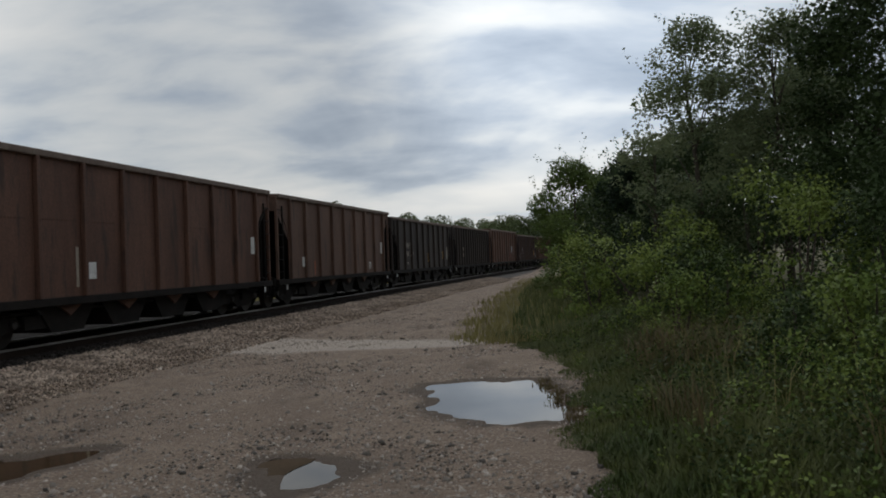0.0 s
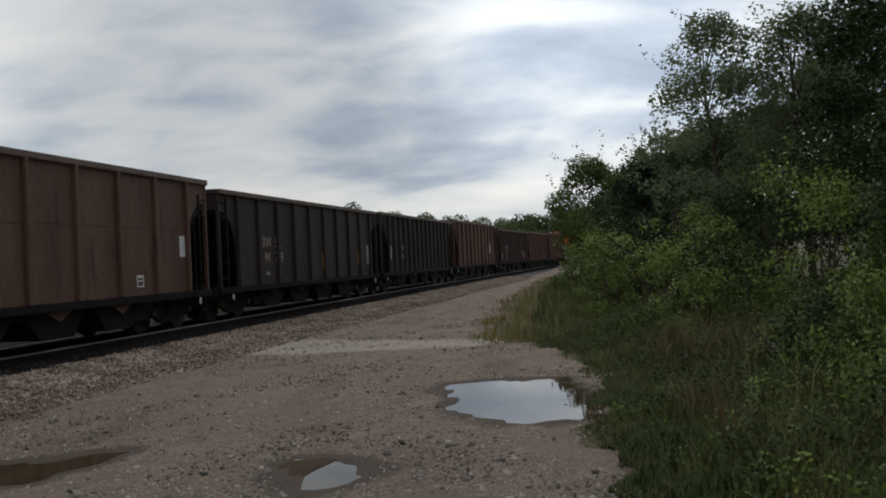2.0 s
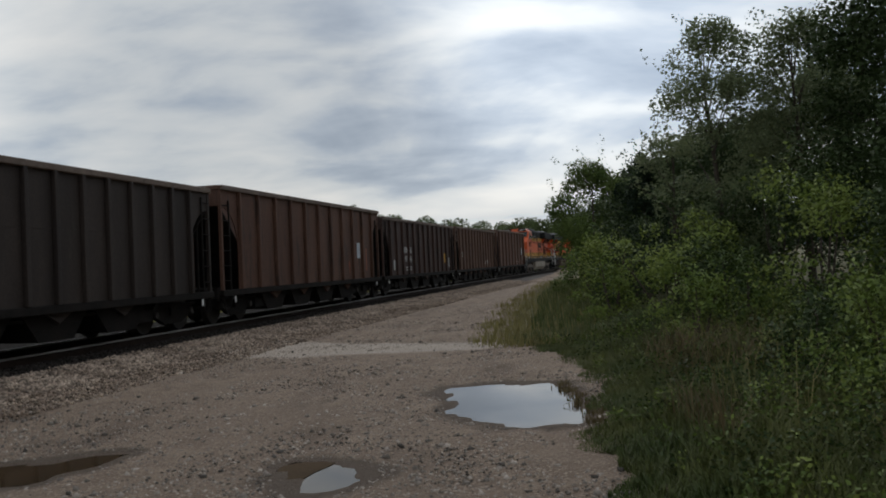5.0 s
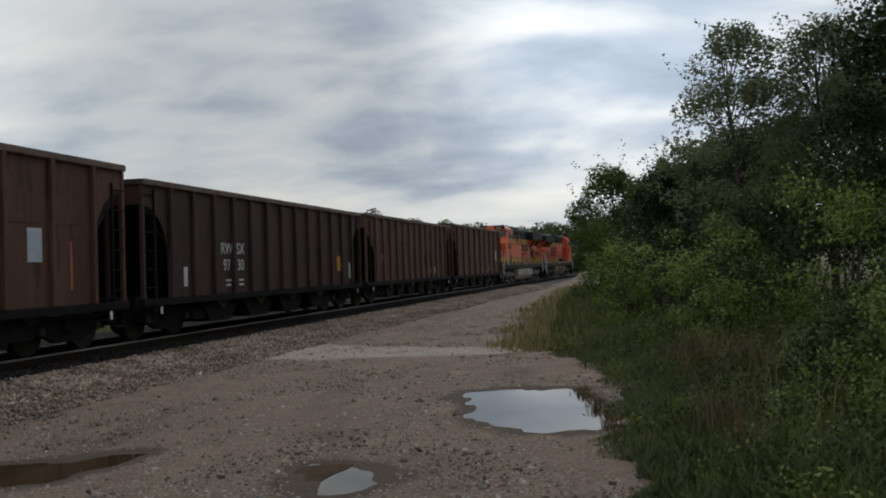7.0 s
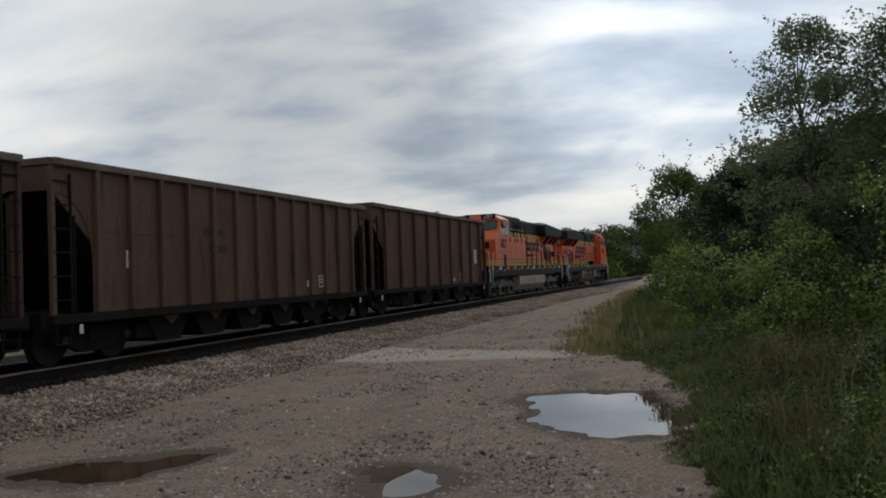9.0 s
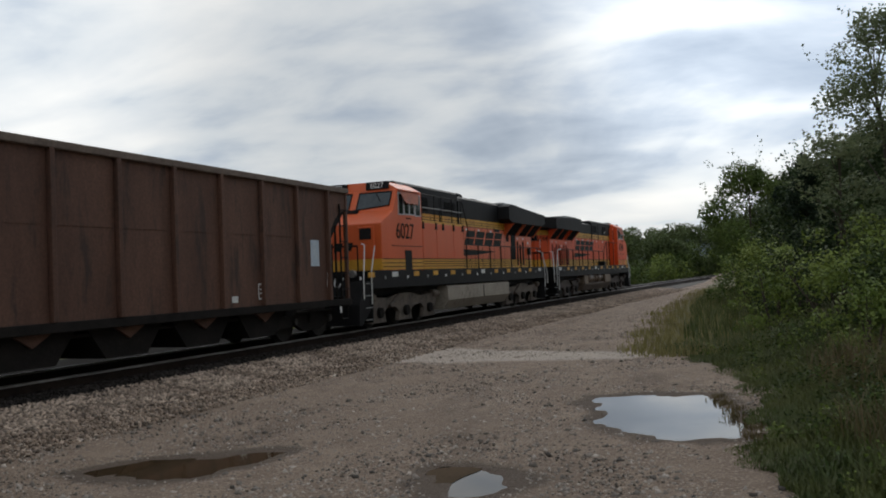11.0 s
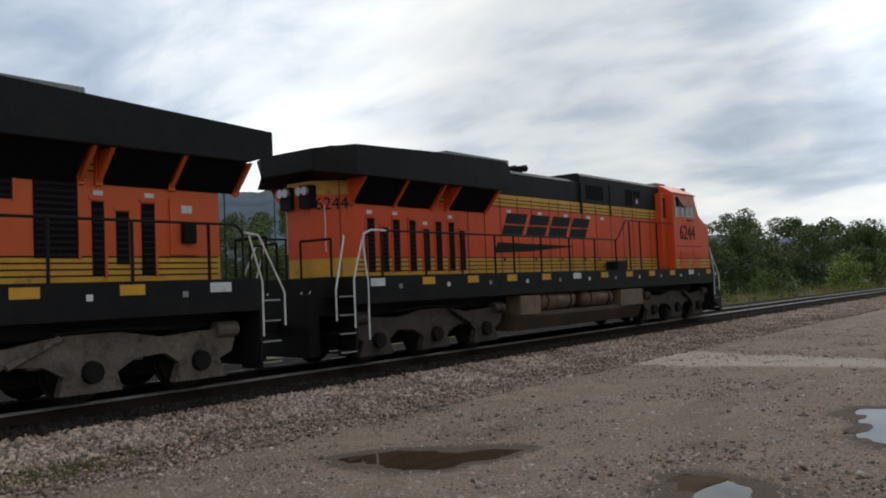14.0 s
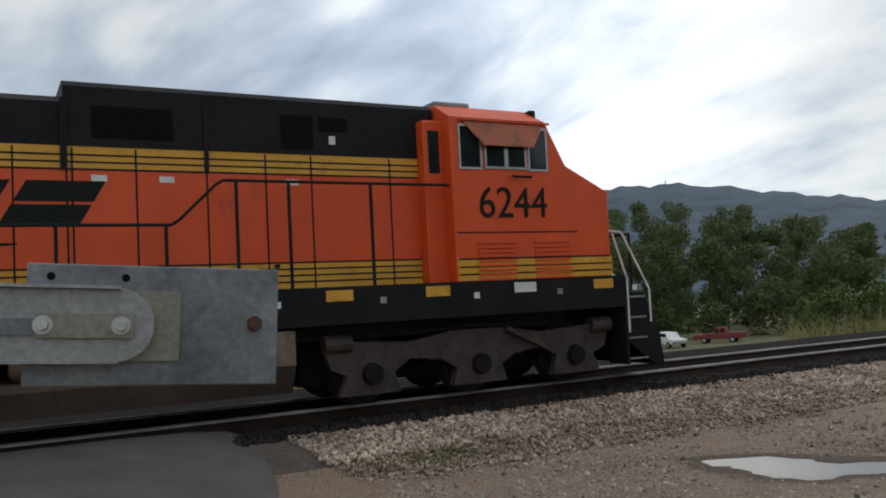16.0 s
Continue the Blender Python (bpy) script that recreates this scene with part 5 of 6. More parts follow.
def rocks(name, pos, size, material, label, seed, category="stones"):
    """Many small crushed stones, each an uneven eight-sided piece, in one mesh."""
    rg = np.random.default_rng(seed)
    n = len(pos)
    base = np.array([(1, 0, 0), (-1, 0, 0), (0, 1, 0), (0, -1, 0), (0, 0, 1), (0, 0, -1)], float)
    v = base[None] * rg.uniform(0.55, 1.25, (n, 6, 1)) + rg.normal(0, 0.16, (n, 6, 3))
    ang = rg.uniform(0, 2 * np.pi, (n, 3))
    c, s = np.cos(ang), np.sin(ang)
    x, y, z = v[..., 0], v[..., 1], v[..., 2] * 0.75
    x, y = x * c[:, :1] - y * s[:, :1], x * s[:, :1] + y * c[:, :1]
    y, z = y * c[:, 1:2] - z * s[:, 1:2], y * s[:, 1:2] + z * c[:, 1:2]
    v = np.stack([x, y, z], -1) * np.asarray(size)[:, None, None] + np.asarray(pos)[:, None, :]
    tri = np.array([(0, 2, 4), (2, 1, 4), (1, 3, 4), (3, 0, 4), (2, 0, 5), (1, 2, 5), (3, 1, 5), (0, 3, 5)])
    f = (tri[None] + 6 * np.arange(n)[:, None, None]).reshape(-1, 3)
    tagged(new(name, np_mesh(name, v.reshape(-1, 3), f, material)), label, category, kind="stuff")


rg = np.random.default_rng(11)
n = 84000
ss = rg.uniform(0, 1, n) ** 1.5 * 75 - 6
ww = np.where(rg.uniform(0, 1, n) < 0.62, rg.uniform(2.10, 3.4, n), 3.2 + rg.uniform(0, 1, n) ** 1.5 * 1.5)
keep = ~((ss < 3.4) & (ww > 1.0))
ss, ww = ss[keep], ww[keep]


def shoulder_z(w):
    return np.interp(w, [0, 1.9, 2.15, 3.2, 3.5, 5.6], [0.30, 0.297, 0.284, 0.168, 0.12, 0.0]) + 0.008


def along(s, w):
    th = TH0 + CURVE * s
    return ((np.cos(th) - math.cos(TH0)) / CURVE - OFF * math.cos(TH0) + w * np.cos(th),
            (np.sin(th) - math.sin(TH0)) / CURVE - OFF * math.sin(TH0) + w * np.sin(th))


px, py = along(ss, ww)
rocks("ballast_stones", np.stack([px, py, shoulder_z(ww)], 1), rg.uniform(0.020, 0.056, len(px)) * np.where(ww > 3.6, 0.7, 1.0), M_STONE, "loose grey-brown crushed ballast stones", 12)
# stones by the rail, coloured dark for the train's shade besides the oil
n = 19000
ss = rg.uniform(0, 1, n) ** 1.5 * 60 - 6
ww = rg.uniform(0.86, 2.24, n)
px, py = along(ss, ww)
rocks("oily_ballast_stones", np.stack([px, py, shoulder_z(ww)], 1), rg.uniform(0.020, 0.055, n), M_OILSHADE, "oily crushed ballast stones beside the rail, the train's shade painted in", 14)
n = 64000
yy = 4.2 + rg.uniform(0, 1, n) ** 1.7 * 34
xx = rg.uniform(-1, 1, n) * (2 + yy * 0.42) - 2.4 - yy * 0.08
keep = (xx < bush_edge(yy) + 0.2) & (side_of(xx, yy) > 2.6)
for (cx, cy), pts in PUDDLES:
    keep &= polygon_distance(xx - cx, yy - cy, pts) > 0.12
xx, yy = xx[keep], yy[keep]
rocks("lot_pebbles", np.stack([xx, yy, ground_z(xx, yy) - 0.002], 1), rg.uniform(0.007, 0.022, len(xx)) * rg.choice([1, 1, 1, 1, 1, 1, 1, 1, 1, 2.1], len(xx)), M_PEBBLE, "scattered pebbles on the gravel lot", 13, "pebbles")

# asphalt ramp of the level crossing
prof = [(1.15, 0.44), (1.9, 0.45), (3.0, 0.38), (5.0, 0.20), (7.2, 0.05), (9.0, -0.03)]
vs, fs = [], []
S_ROWS = [(-9.0, 0), (1.4, 0), (2.3, -0.02), (2.8, -0.07), (3.15, -0.2), (3.4, -0.5)]
for s, dz in S_ROWS:
    for w, z in prof:
        vs.append(beside(s + 0.12 * math.sin(w * 2.1) - (0.15 * (w - 1.15) if s > 2 else 0), w, z + dz))
k = len(prof)
for i in range(len(S_ROWS) - 1):
    for j in range(k - 1):
        fs.append((i * k + j, (i + 1) * k + j, (i + 1) * k + j + 1, i * k + j + 1))
tagged(new("crossing_ramp", np_mesh("crossing_ramp", vs, fs, M_ASPHALT, True)), "worn grey asphalt ramp of the level crossing", "road", kind="structure")


# ---------- plants ----------
def quads(pts, size, rg, droop=0.0, aspect=0.6, out=None):
    """Leaf-shaped quads of about the given size, each turned at random, at the points."""
    n = len(pts)
    d = rg.normal(size=(n, 3)); d[:, 2] = d[:, 2] * 0.6 - droop
    d /= np.linalg.norm(d, axis=1)[:, None]
    e = rg.normal(size=(n, 3))
    e -= (e * d).sum(1)[:, None] * d
    e /= np.linalg.norm(e, axis=1)[:, None] + 1e-9
    s = np.asarray(size) * np.ones(n)
    s = (s * rg.uniform(0.6, 1.3, n))[:, None]
    a, b = d * s * 0.5, e * s * 0.5 * aspect
    v = np.stack([pts - a, pts - a * 0.1 + b, pts + a, pts - a * 0.1 - b], 1)
    f = np.arange(4 * n).reshape(n, 4)
    if out is None:
        return v.reshape(-1, 3), f
    # faces turned outwards, and shaded as the rounded mass that they make up
    g = np.cross(v[:, 1] - v[:, 0], v[:, 3] - v[:, 0])
    g /= np.linalg.norm(g, axis=1)[:, None] + 1e-9
    back = (g * out).sum(1) < 0
    f[back] = f[back][:, ::-1]
    g[back] *= -1
    nrm = out * 0.72 + g * 0.38
    nrm /= np.linalg.norm(nrm, axis=1)[:, None] + 1e-9
    return v.reshape(-1, 3), f, np.repeat(nrm, 4, axis=0)


def clumps(rg, centres, radii, per):
    """Points scattered in and on rough balls round the centres, and the way out of each ball."""
    out, way = [], []
    for c, r in zip(centres, radii):
        m = max(4, int(per * (r ** 2)))
        d = rg.normal(size=(m, 3))
        d /= np.linalg.norm(d, axis=1)[:, None]
        d *= (rg.uniform(0.15, 1, m) ** 0.45)[:, None] * r * np.array([1, 1, 0.8])
        out.append(d + c)
        u = d / r + np.array([0, 0, 0.35])
        way.append(u / (np.linalg.norm(u, axis=1)[:, None] + 1e-9))
    return np.concatenate(out), np.concatenate(way)


def outward(pts, way, centre):
    """Blend of each clump's outward direction with that of the whole crown."""
    c = pts - centre
    c /= np.linalg.norm(c, axis=1)[:, None] + 1e-9
    o = way * 0.6 + c * 0.5 + np.array([0, 0, 0.15])
    return o / (np.linalg.norm(o, axis=1)[:, None] + 1e-9)


def wood(rg, height, base_r, ends):
    """A tapered, slightly bent trunk with limbs to some of the clumps."""
    bm = bmesh.new()
    bend = rg.uniform(-0.25, 0.25, 2)
    p = [Vector((bend[0] * t * t * height * 0.25, bend[1] * t * t * height * 0.25, t * height * 0.85)) for t in (0, 0.25, 0.5, 0.75, 1)]
    for i in range(4):
        rod(p[i], p[i + 1], base_r * (1 - 0.22 * i), base_r * (1 - 0.22 * (i + 1)), 9, bm)
    for e in ends:
        t = min(0.95, max(0.15, (e[2] / (height * 0.85)) - 0.22))
        i = min(3, int(t * 4))
        o = p[i].lerp(p[i + 1], t * 4 - i)
        mid = o.lerp(Vector(e), 0.5) + Vector((0, 0, 0.06 * height * rg.uniform(-0.3, 0.6)))
        rod(o, mid, base_r * 0.22, base_r * 0.14, 6, bm)
        rod(mid, Vector(e), base_r * 0.14, base_r * 0.04, 5, bm)
    return bm


def tree(name, x, y, height, spread, leaf, size, per, seed, label, category="tree", low=0.25, n=26, group="trees beside the lot", airy=0.0):
    rg = np.random.default_rng(seed)
    z0 = float(ground_z(x, y))
    T = empty(name, pose(x, y, z0 - 0.05))
    tagged(T, label, category, group)
    h = low + (1 - low) * rg.uniform(0, 1, n) ** 0.8
    ring = np.sin(np.clip((h - low) / (1 - low), 0.05, 0.97) * np.pi * 0.86 + 0.35) ** 0.7
    ang = rg.uniform(0, 2 * np.pi, n)
    rad = spread * ring * rg.uniform(0.35, 1.0, n)
    c = np.stack([np.cos(ang) * rad, np.sin(ang) * rad, h * height * 0.94], 1)
    c[0] = (0.1 * spread, 0, height * 0.93)
    c[1] = (-0.35 * spread, 0.1, height * 0.84)
    r = spread * rg.uniform(0.20, 0.42, n) * (1 - 0.45 * airy)
    part("trunk", wood(rg, height, 0.012 * height + 0.02, c[:16]), M_BARK, T)
    pts, way = clumps(rg, c, r, per)
    # a few sprays standing out of the outline
    sp = []
    for i in range(int(22 + 30 * airy)):
        b = c[rg.integers(n)]
        d = rg.normal(size=3); d[2] = abs(d[2]) * 0.9 + 0.3; d /= np.linalg.norm(d)
        t = np.linspace(0, 1, 34)[:, None]
        sp.append(b + d * t * spread * rg.uniform(0.4, 0.75) + rg.normal(0, size * 0.7, (34, 3)))
    up = np.tile([[0, 0, 1.0]], (sum(map(len, sp)), 1))
    pts, way = np.concatenate([pts, *sp]), np.concatenate([way, up])
    ok = pts[:, 2] > 0.05
    pts, way = pts[ok], way[ok]
    v, f, nr = quads(pts, size, rg, 0.25, out=outward(pts, way, np.array([0, 0, height * 0.45])))
    ob = new("crown", np_mesh("crown", v, f, leaf, normals=nr)); ob.parent = T
    return T


def shrub(x, y, height, spread, leaf, size, per, seed, label, n=20, group="bushes beside the lot"):
    rg = np.random.default_rng(seed)
    z0 = float(ground_z(x, y))
    T = empty("bush", pose(x, y, z0 - 0.03))
    tagged(T, label, "bush", group)
    ang, h = rg.uniform(0, 2 * np.pi, n), rg.uniform(0.06, 0.86, n)
    rad = spread * np.sqrt(np.clip(1 - (h * 1.0) ** 2.2, 0.03, 1)) * rg.uniform(0.2, 0.95, n)
    c = np.stack([np.cos(ang) * rad, np.sin(ang) * rad, h * height], 1)
    r = np.minimum(spread, height) * rg.uniform(0.18, 0.36, n)
    bm = bmesh.new()
    for e in c[:10]:
        b = Vector((e[0] * 0.15, e[1] * 0.15, 0))
        rod(b, b.lerp(Vector(e), 0.55) + Vector((0, 0, 0.1)), 0.03, 0.018, 5, bm)
        rod(b.lerp(Vector(e), 0.55) + Vector((0, 0, 0.1)), Vector(e), 0.018, 0.006, 5, bm)
    part("stem", bm, M_BARK, T)
    pts, way = clumps(rg, c, r, per)
    sp = []
    for i in range(26):
        b = c[rg.integers(n)]
        d = rg.normal(size=3); d[2] = abs(d[2]) + 0.4; d /= np.linalg.norm(d)
        t = np.linspace(0, 1, 22)[:, None]
        sp.append(b + d * t * spread * rg.uniform(0.35, 0.6) + rg.normal(0, size * 0.6, (22, 3)))
    up = np.tile([[0, 0, 1.0]], (sum(map(len, sp)), 1))
    pts, way = np.concatenate([pts, *sp]), np.concatenate([way, up])
    ok = pts[:, 2] > 0.04
    pts, way = pts[ok], way[ok]
    v, f, nr = quads(pts, size, rg, 0.2, out=outward(pts, way, np.array([0, 0, height * 0.3])))
    ob = new("foliage", np_mesh("foliage", v, f, leaf, normals=nr)); ob.parent = T
    return T


def cedar(x, y, height, spread, seed, label):
    rg = np.random.default_rng(seed)
    T = empty("cedar_tree", pose(x, y, float(ground_z(x, y)) - 0.05))
    tagged(T, label, "tree", "trees beside the lot")
    part("trunk", rod((0, 0, 0), (0, 0, height * 0.97), 0.12, 0.015, 9), M_BARK, T)
    pts = []
    for i in range(150):
        h = rg.uniform(0.06, 1.0)
        L = spread * (1 - h) ** 0.75 * rg.uniform(0.6, 1.1) + 0.12
        a = rg.uniform(0, 2 * np.pi)
        t = rg.uniform(0, 1, 60)[:, None] ** 0.7
        tip = np.array([np.cos(a) * L, np.sin(a) * L, 0.35 * L])
        pts.append(np.array([0, 0, h * height * 0.97]) + tip * t + rg.normal(0, 0.07, (60, 3)))
    v, f = quads(np.concatenate(pts), 0.13, rg, -0.2, 0.4)
    ob = new("crown", np_mesh("crown", v, f, M_LEAF_CEDAR)); ob.parent = T


def at(yaw, dist):
    return -math.sin(radians(yaw)) * dist, math.cos(radians(yaw)) * dist


# tall trees beside the lot
tree("cottonwood_tree", *at(-18.2, 22), 7.6, 1.8, M_LEAF_GREY, 0.095, 1050, 21, "slender grey-green cottonwood with airy top", low=0.22, airy=0.45, n=64)
tree("cottonwood_tree", *at(-23.2, 23), 7.4, 2.0, M_LEAF_GREY, 0.095, 950, 22, "slender grey-green cottonwood with airy top", low=0.22, airy=0.45, n=60)
tree("cottonwood_tree", *at(-15.0, 26), 5.3, 1.4, M_LEAF_GREY, 0.105, 620, 32, "smaller grey-green cottonwood sapling", low=0.15, airy=0.45, n=30)
tree("oak_tree", *at(-30.4, 20), 7.4, 2.6, M_LEAF_DARK, 0.104, 1280, 23, "tall dark green oak at the lot's edge", low=0.2, n=44, airy=0.25)
tree("oak_tree", *at(-36.9, 17), 8.5, 3.2, M_LEAF_DARK, 0.128, 920, 24, "tall dark green oak at the lot's edge", low=0.2, n=36)
tree("oak_tree", *at(-26.7, 27), 7.0, 3.0, M_LEAF_DARK, 0.136, 860, 25, "dark green oak behind the bushes", low=0.15, n=36)
tree("oak_tree", *at(-20.1, 29), 5.4, 3.0, M_LEAF_DARK, 0.144, 860, 26, "dark green oak behind the bushes", low=0.12, n=34)
tree("oak_tree", *at(-15.0, 33), 5.0, 2.6, M_LEAF_DARK, 0.144, 860, 27, "dark green oak behind the bushes", low=0.1, n=30)
cedar(*at(-13.3, 31), 5.3, 1.5, 28, "dark pointed cedar among the bushes")
cedar(*at(-11.9, 35), 4.6, 1.4, 33, "dark pointed cedar among the bushes")
tree("elm_tree", *at(-9.9, 42), 6.3, 2.6, M_LEAF_MID, 0.13, 950, 29, "round dark green elm at the bend", low=0.1, n=34)
tree("elm_tree", *at(-13.2, 48), 6.2, 3.0, M_LEAF_DARK, 0.18, 480, 30, "dark green elm at the bend", low=0.1, n=34)
tree("elm_tree", *at(-17.4, 44), 7.0, 3.6, M_LEAF_DARK, 0.18, 480, 31, "dark green elm at the bend", low=0.1, n=34)
tree("elm_tree", *at(-43.2, 24), 9.0, 3.6, M_LEAF_DARK, 0.2, 260, 34, "dark green elm behind the bushes", low=0.1, n=30)

# bushes in front of them
SHRUBS = [
    (-10.8, 21, 2.3, 1.1, M_LEAF_LIGHT, 0.12), (-15.2, 16.5, 2.7, 1.45, M_LEAF_LIGHT, 0.11), (-18.0, 15.5, 2.0, 1.2, M_LEAF_DARK, 0.11), (-12.8, 25, 2.9, 1.6, M_LEAF_DARK, 0.13),
    (-23.4, 13.0, 2.95, 1.35, M_LEAF_LIGHT, 0.10), (-21.0, 18.5, 3.4, 1.8, M_LEAF_DARK, 0.12), (-29.6, 12.5, 2.7, 1.5, M_LEAF_DARK, 0.10), (-26.2, 16.5, 3.7, 1.9, M_LEAF_DARK, 0.13),
    (-35.9, 11.0, 3.1, 1.7, M_LEAF_DARK, 0.10), (-16.5, 22.5, 3.6, 1.9, M_LEAF_DARK, 0.14), (-32.2, 15.5, 4.2, 2.1, M_LEAF_DARK, 0.13), (-10.1, 29, 2.6, 1.5, M_LEAF_LIGHT, 0.15),
    (-19.0, 13.5, 1.75, 0.8, M_LEAF_MID, 0.09), (-16.1, 13.2, 1.35, 0.9, M_LEAF_LIGHT, 0.09), (-27.5, 9.2, 1.45, 0.95, M_LEAF_LIGHT, 0.085), (-32.2, 8.0, 1.35, 0.9, M_LEAF_MID, 0.08),
    (-23.3, 9.6, 1.15, 0.8, M_LEAF_DARK, 0.085), (-41.1, 9.5, 2.8, 1.6, M_LEAF_MID, 0.11), (-39.0, 6.5, 1.5, 1.0, M_LEAF_MID, 0.08), (-9.7, 37, 2.4, 1.7, M_LEAF_MID, 0.17),
]
for i, (yaw, dist, h, sp, leaf, size) in enumerate(SHRUBS):
    label = {"yellow_green_leaves": "yellow-green leafy bush at the gravel's edge", "mid_green_leaves": "leafy green bush at the lot's edge", "dark_green_leaves": "dark green bush in the thicket"}[leaf.name]
    shrub(*at(yaw, dist), h, sp, leaf, size * 0.68, 30.0 / size ** 1.55, 60 + i, label, n=26)


def blades(name, x, y, h, width, material, label, seed, category="grass", droop=0.35):
    """Bent two-piece blades of grass, in one mesh."""
    rg = np.random.default_rng(seed)
    n = len(x)
    a = rg.uniform(0, 2 * np.pi, n)
    lean = rg.uniform(0.05, droop, n) * h
    z = ground_z(x, y)
    dx, dy = np.cos(a), np.sin(a)
    wx, wy = -dy * width, dx * width
    b = np.stack([x, y, z - 0.02], 1)
    m = b + np.stack([dx * lean * 0.35, dy * lean * 0.35, h * 0.6], 1)
    t = b + np.stack([dx * lean * 1.2, dy * lean * 1.2, h * rg.uniform(0.8, 1.05, n)], 1)
    w = np.stack([wx, wy, np.zeros(n)], 1)
    v = np.stack([b - w, b + w, m + w * 0.75, m - w * 0.75, t + w * 0.12, t - w * 0.12], 1).reshape(-1, 3)
    i = 6 * np.arange(n)[:, None]
    f = np.concatenate([i + np.array([[0, 1, 2, 3]]), i + np.array([[3, 2, 4, 5]])])
    # each blade's face is turned to the lot, and shaded as part of the sward
    g = np.cross(w, np.array([0, 0, 1.0]))
    back = (g[:, 0] * (-1.5 - x) + g[:, 1] * (-y)) < 0
    g[back] *= -1
    back = np.concatenate([back, back])
    q = np.cross(v[f[:, 1]] - v[f[:, 0]], v[f[:, 3]] - v[f[:, 0]])
    wrong = (q * np.concatenate([g, g])).sum(1) < 0
    f[wrong] = f[wrong][:, ::-1]
    g = g / (np.linalg.norm(g, axis=1)[:, None] + 1e-9) * 0.35 + np.array([0, 0, 0.9])
    tagged(new(name, np_mesh(name, v, f, material, normals=np.repeat(g / np.linalg.norm(g, axis=1)[:, None], 6, axis=0))), label, category, kind="stuff")


rg = np.random.default_rng(40)
n = 70000
yy = 3.2 + rg.uniform(0, 1, n) ** 1.25 * 15
xx = bush_edge(yy) + 0.05 + 0.14 * np.sin(yy * 3.1) + 0.07 * np.sin(yy * 9.3) + rg.uniform(0, 1, n) ** 1.5 * (0.8 + yy * 0.50)
hh = np.clip(0.06 + 0.20 * (xx - bush_edge(yy)), 0.05, 0.62) * rg.uniform(0.5, 1.2, n) * (1 + 0.35 * np.sin(xx * 1.9 + 2 * np.sin(yy * 0.8)) * np.sin(yy * 1.3))
blades("roadside_grass", xx, yy, hh, 0.006 + 0.006 * hh, M_GRASS, "green grass at the lot's edge", 41, droop=0.7)
n = 420
yy = 6.5 + rg.uniform(0, 1, n) * 6
xx = bush_edge(yy) + 1.3 + rg.uniform(0, 1, n) * (yy * 0.35)
blades("seeding_grass", xx, yy, rg.uniform(0.5, 1.0, n), np.full(n, 0.004), M_DRYGRASS, "pale seeding grass stalks among the weeds", 42, droop=0.7)
n = 9000
yy = 4.0 + rg.uniform(0, 1, n) * 9
xx = bush_edge(yy) + 0.9 + rg.uniform(0, 1, n) ** 1.1 * (yy * 0.48)
ok = np.sin(xx * 1.1 + 0.5) * np.sin(yy * 0.9 + 1.0) > 0.15
xx, yy = xx[ok], yy[ok]
blades("withered_grass", xx, yy, rg.uniform(0.25, 0.75, len(xx)) * np.clip(xx - bush_edge(yy), 0.3, 1.2), np.full(len(xx), 0.005), M_BROWNGRASS, "withered brown grass among the green", 47, droop=0.8)
# leafy weeds in mounds that rise towards the bushes
n = 340
yy = 3.4 + rg.uniform(0, 1, n) ** 1.0 * 13
xx = bush_edge(yy) + 0.28 + rg.uniform(0, 1, n) ** 1.2 * (0.5 + yy * 0.48)
top = np.clip(0.10 + 0.30 * (xx - bush_edge(yy)), 0.08, 0.95) * rg.uniform(0.55, 1.15, n)
cc = np.stack([xx, yy, ground_z(xx, yy) + top * 0.55], 1)
for lot, (leaf, label) in enumerate(((M_LEAF_DARK, "low dark green weeds at the lot's edge"), (M_LEAF_MID, "low leafy green weeds at the lot's edge"), (M_LEAF_LIGHT, "yellow-green weeds at the lot's edge"))):
    pick = np.arange(n) % 9
    pick = (pick < 3) if lot == 0 else ((pick >= 3) & (pick < 7)) if lot == 1 else (pick >= 7)
    pts, way = clumps(rg, cc[pick], np.maximum(0.12, top[pick] * 0.62), 1500)
    low = pts[:, 2] > ground_z(pts[:, 0], pts[:, 1])
    v, f, nr = quads(pts[low], 0.042, rg, 0.15, out=way[low])
    tagged(new("weeds", np_mesh("weeds", v, f, leaf, normals=nr)), label, "weeds", kind="stuff")
n = 12000
yy = 16.5 + rg.uniform(0, 1, n) ** 1.4 * 50
xx = bush_edge(yy) - 0.35 + rg.uniform(0, 1, n) * (1.8 + 0.05 * yy) + 0.25 * np.sin(yy * 1.3)
xx = xx + 0.5 * rg.uniform(-1, 1, n) ** 3
blades("dry_grass", xx, yy, rg.uniform(0.05, 0.24, n), np.full(n, 0.014), M_DRYGRASS, "dry yellowish grass along the gravel's edge", 43)
n = 7000
yy = 14 + rg.uniform(0, 1, n) * 45
xx = bush_edge(yy) + 0.9 + rg.uniform(0, 1, n) * (2.2 + 0.05 * yy)
blades("rough_grass", xx, yy, rg.uniform(0.2, 0.5, n), np.full(n, 0.012), M_GRASS, "rough green grass before the bushes", 44)
n = 16000
ss = rg.uniform(-40, 190, n)
ww = -12.0 - rg.uniform(0, 1, n) ** 1.2 * 24
th = TH0 + CURVE * ss
xx = (np.cos(th) - math.cos(TH0)) / CURVE - OFF * math.cos(TH0) + ww * np.cos(th)
yy = (np.sin(th) - math.sin(TH0)) / CURVE - OFF * math.sin(TH0) + ww * np.sin(th)
yawg = np.degrees(np.arctan2(-xx, yy))
ok = (yawg < 28) | (yawg > 40)
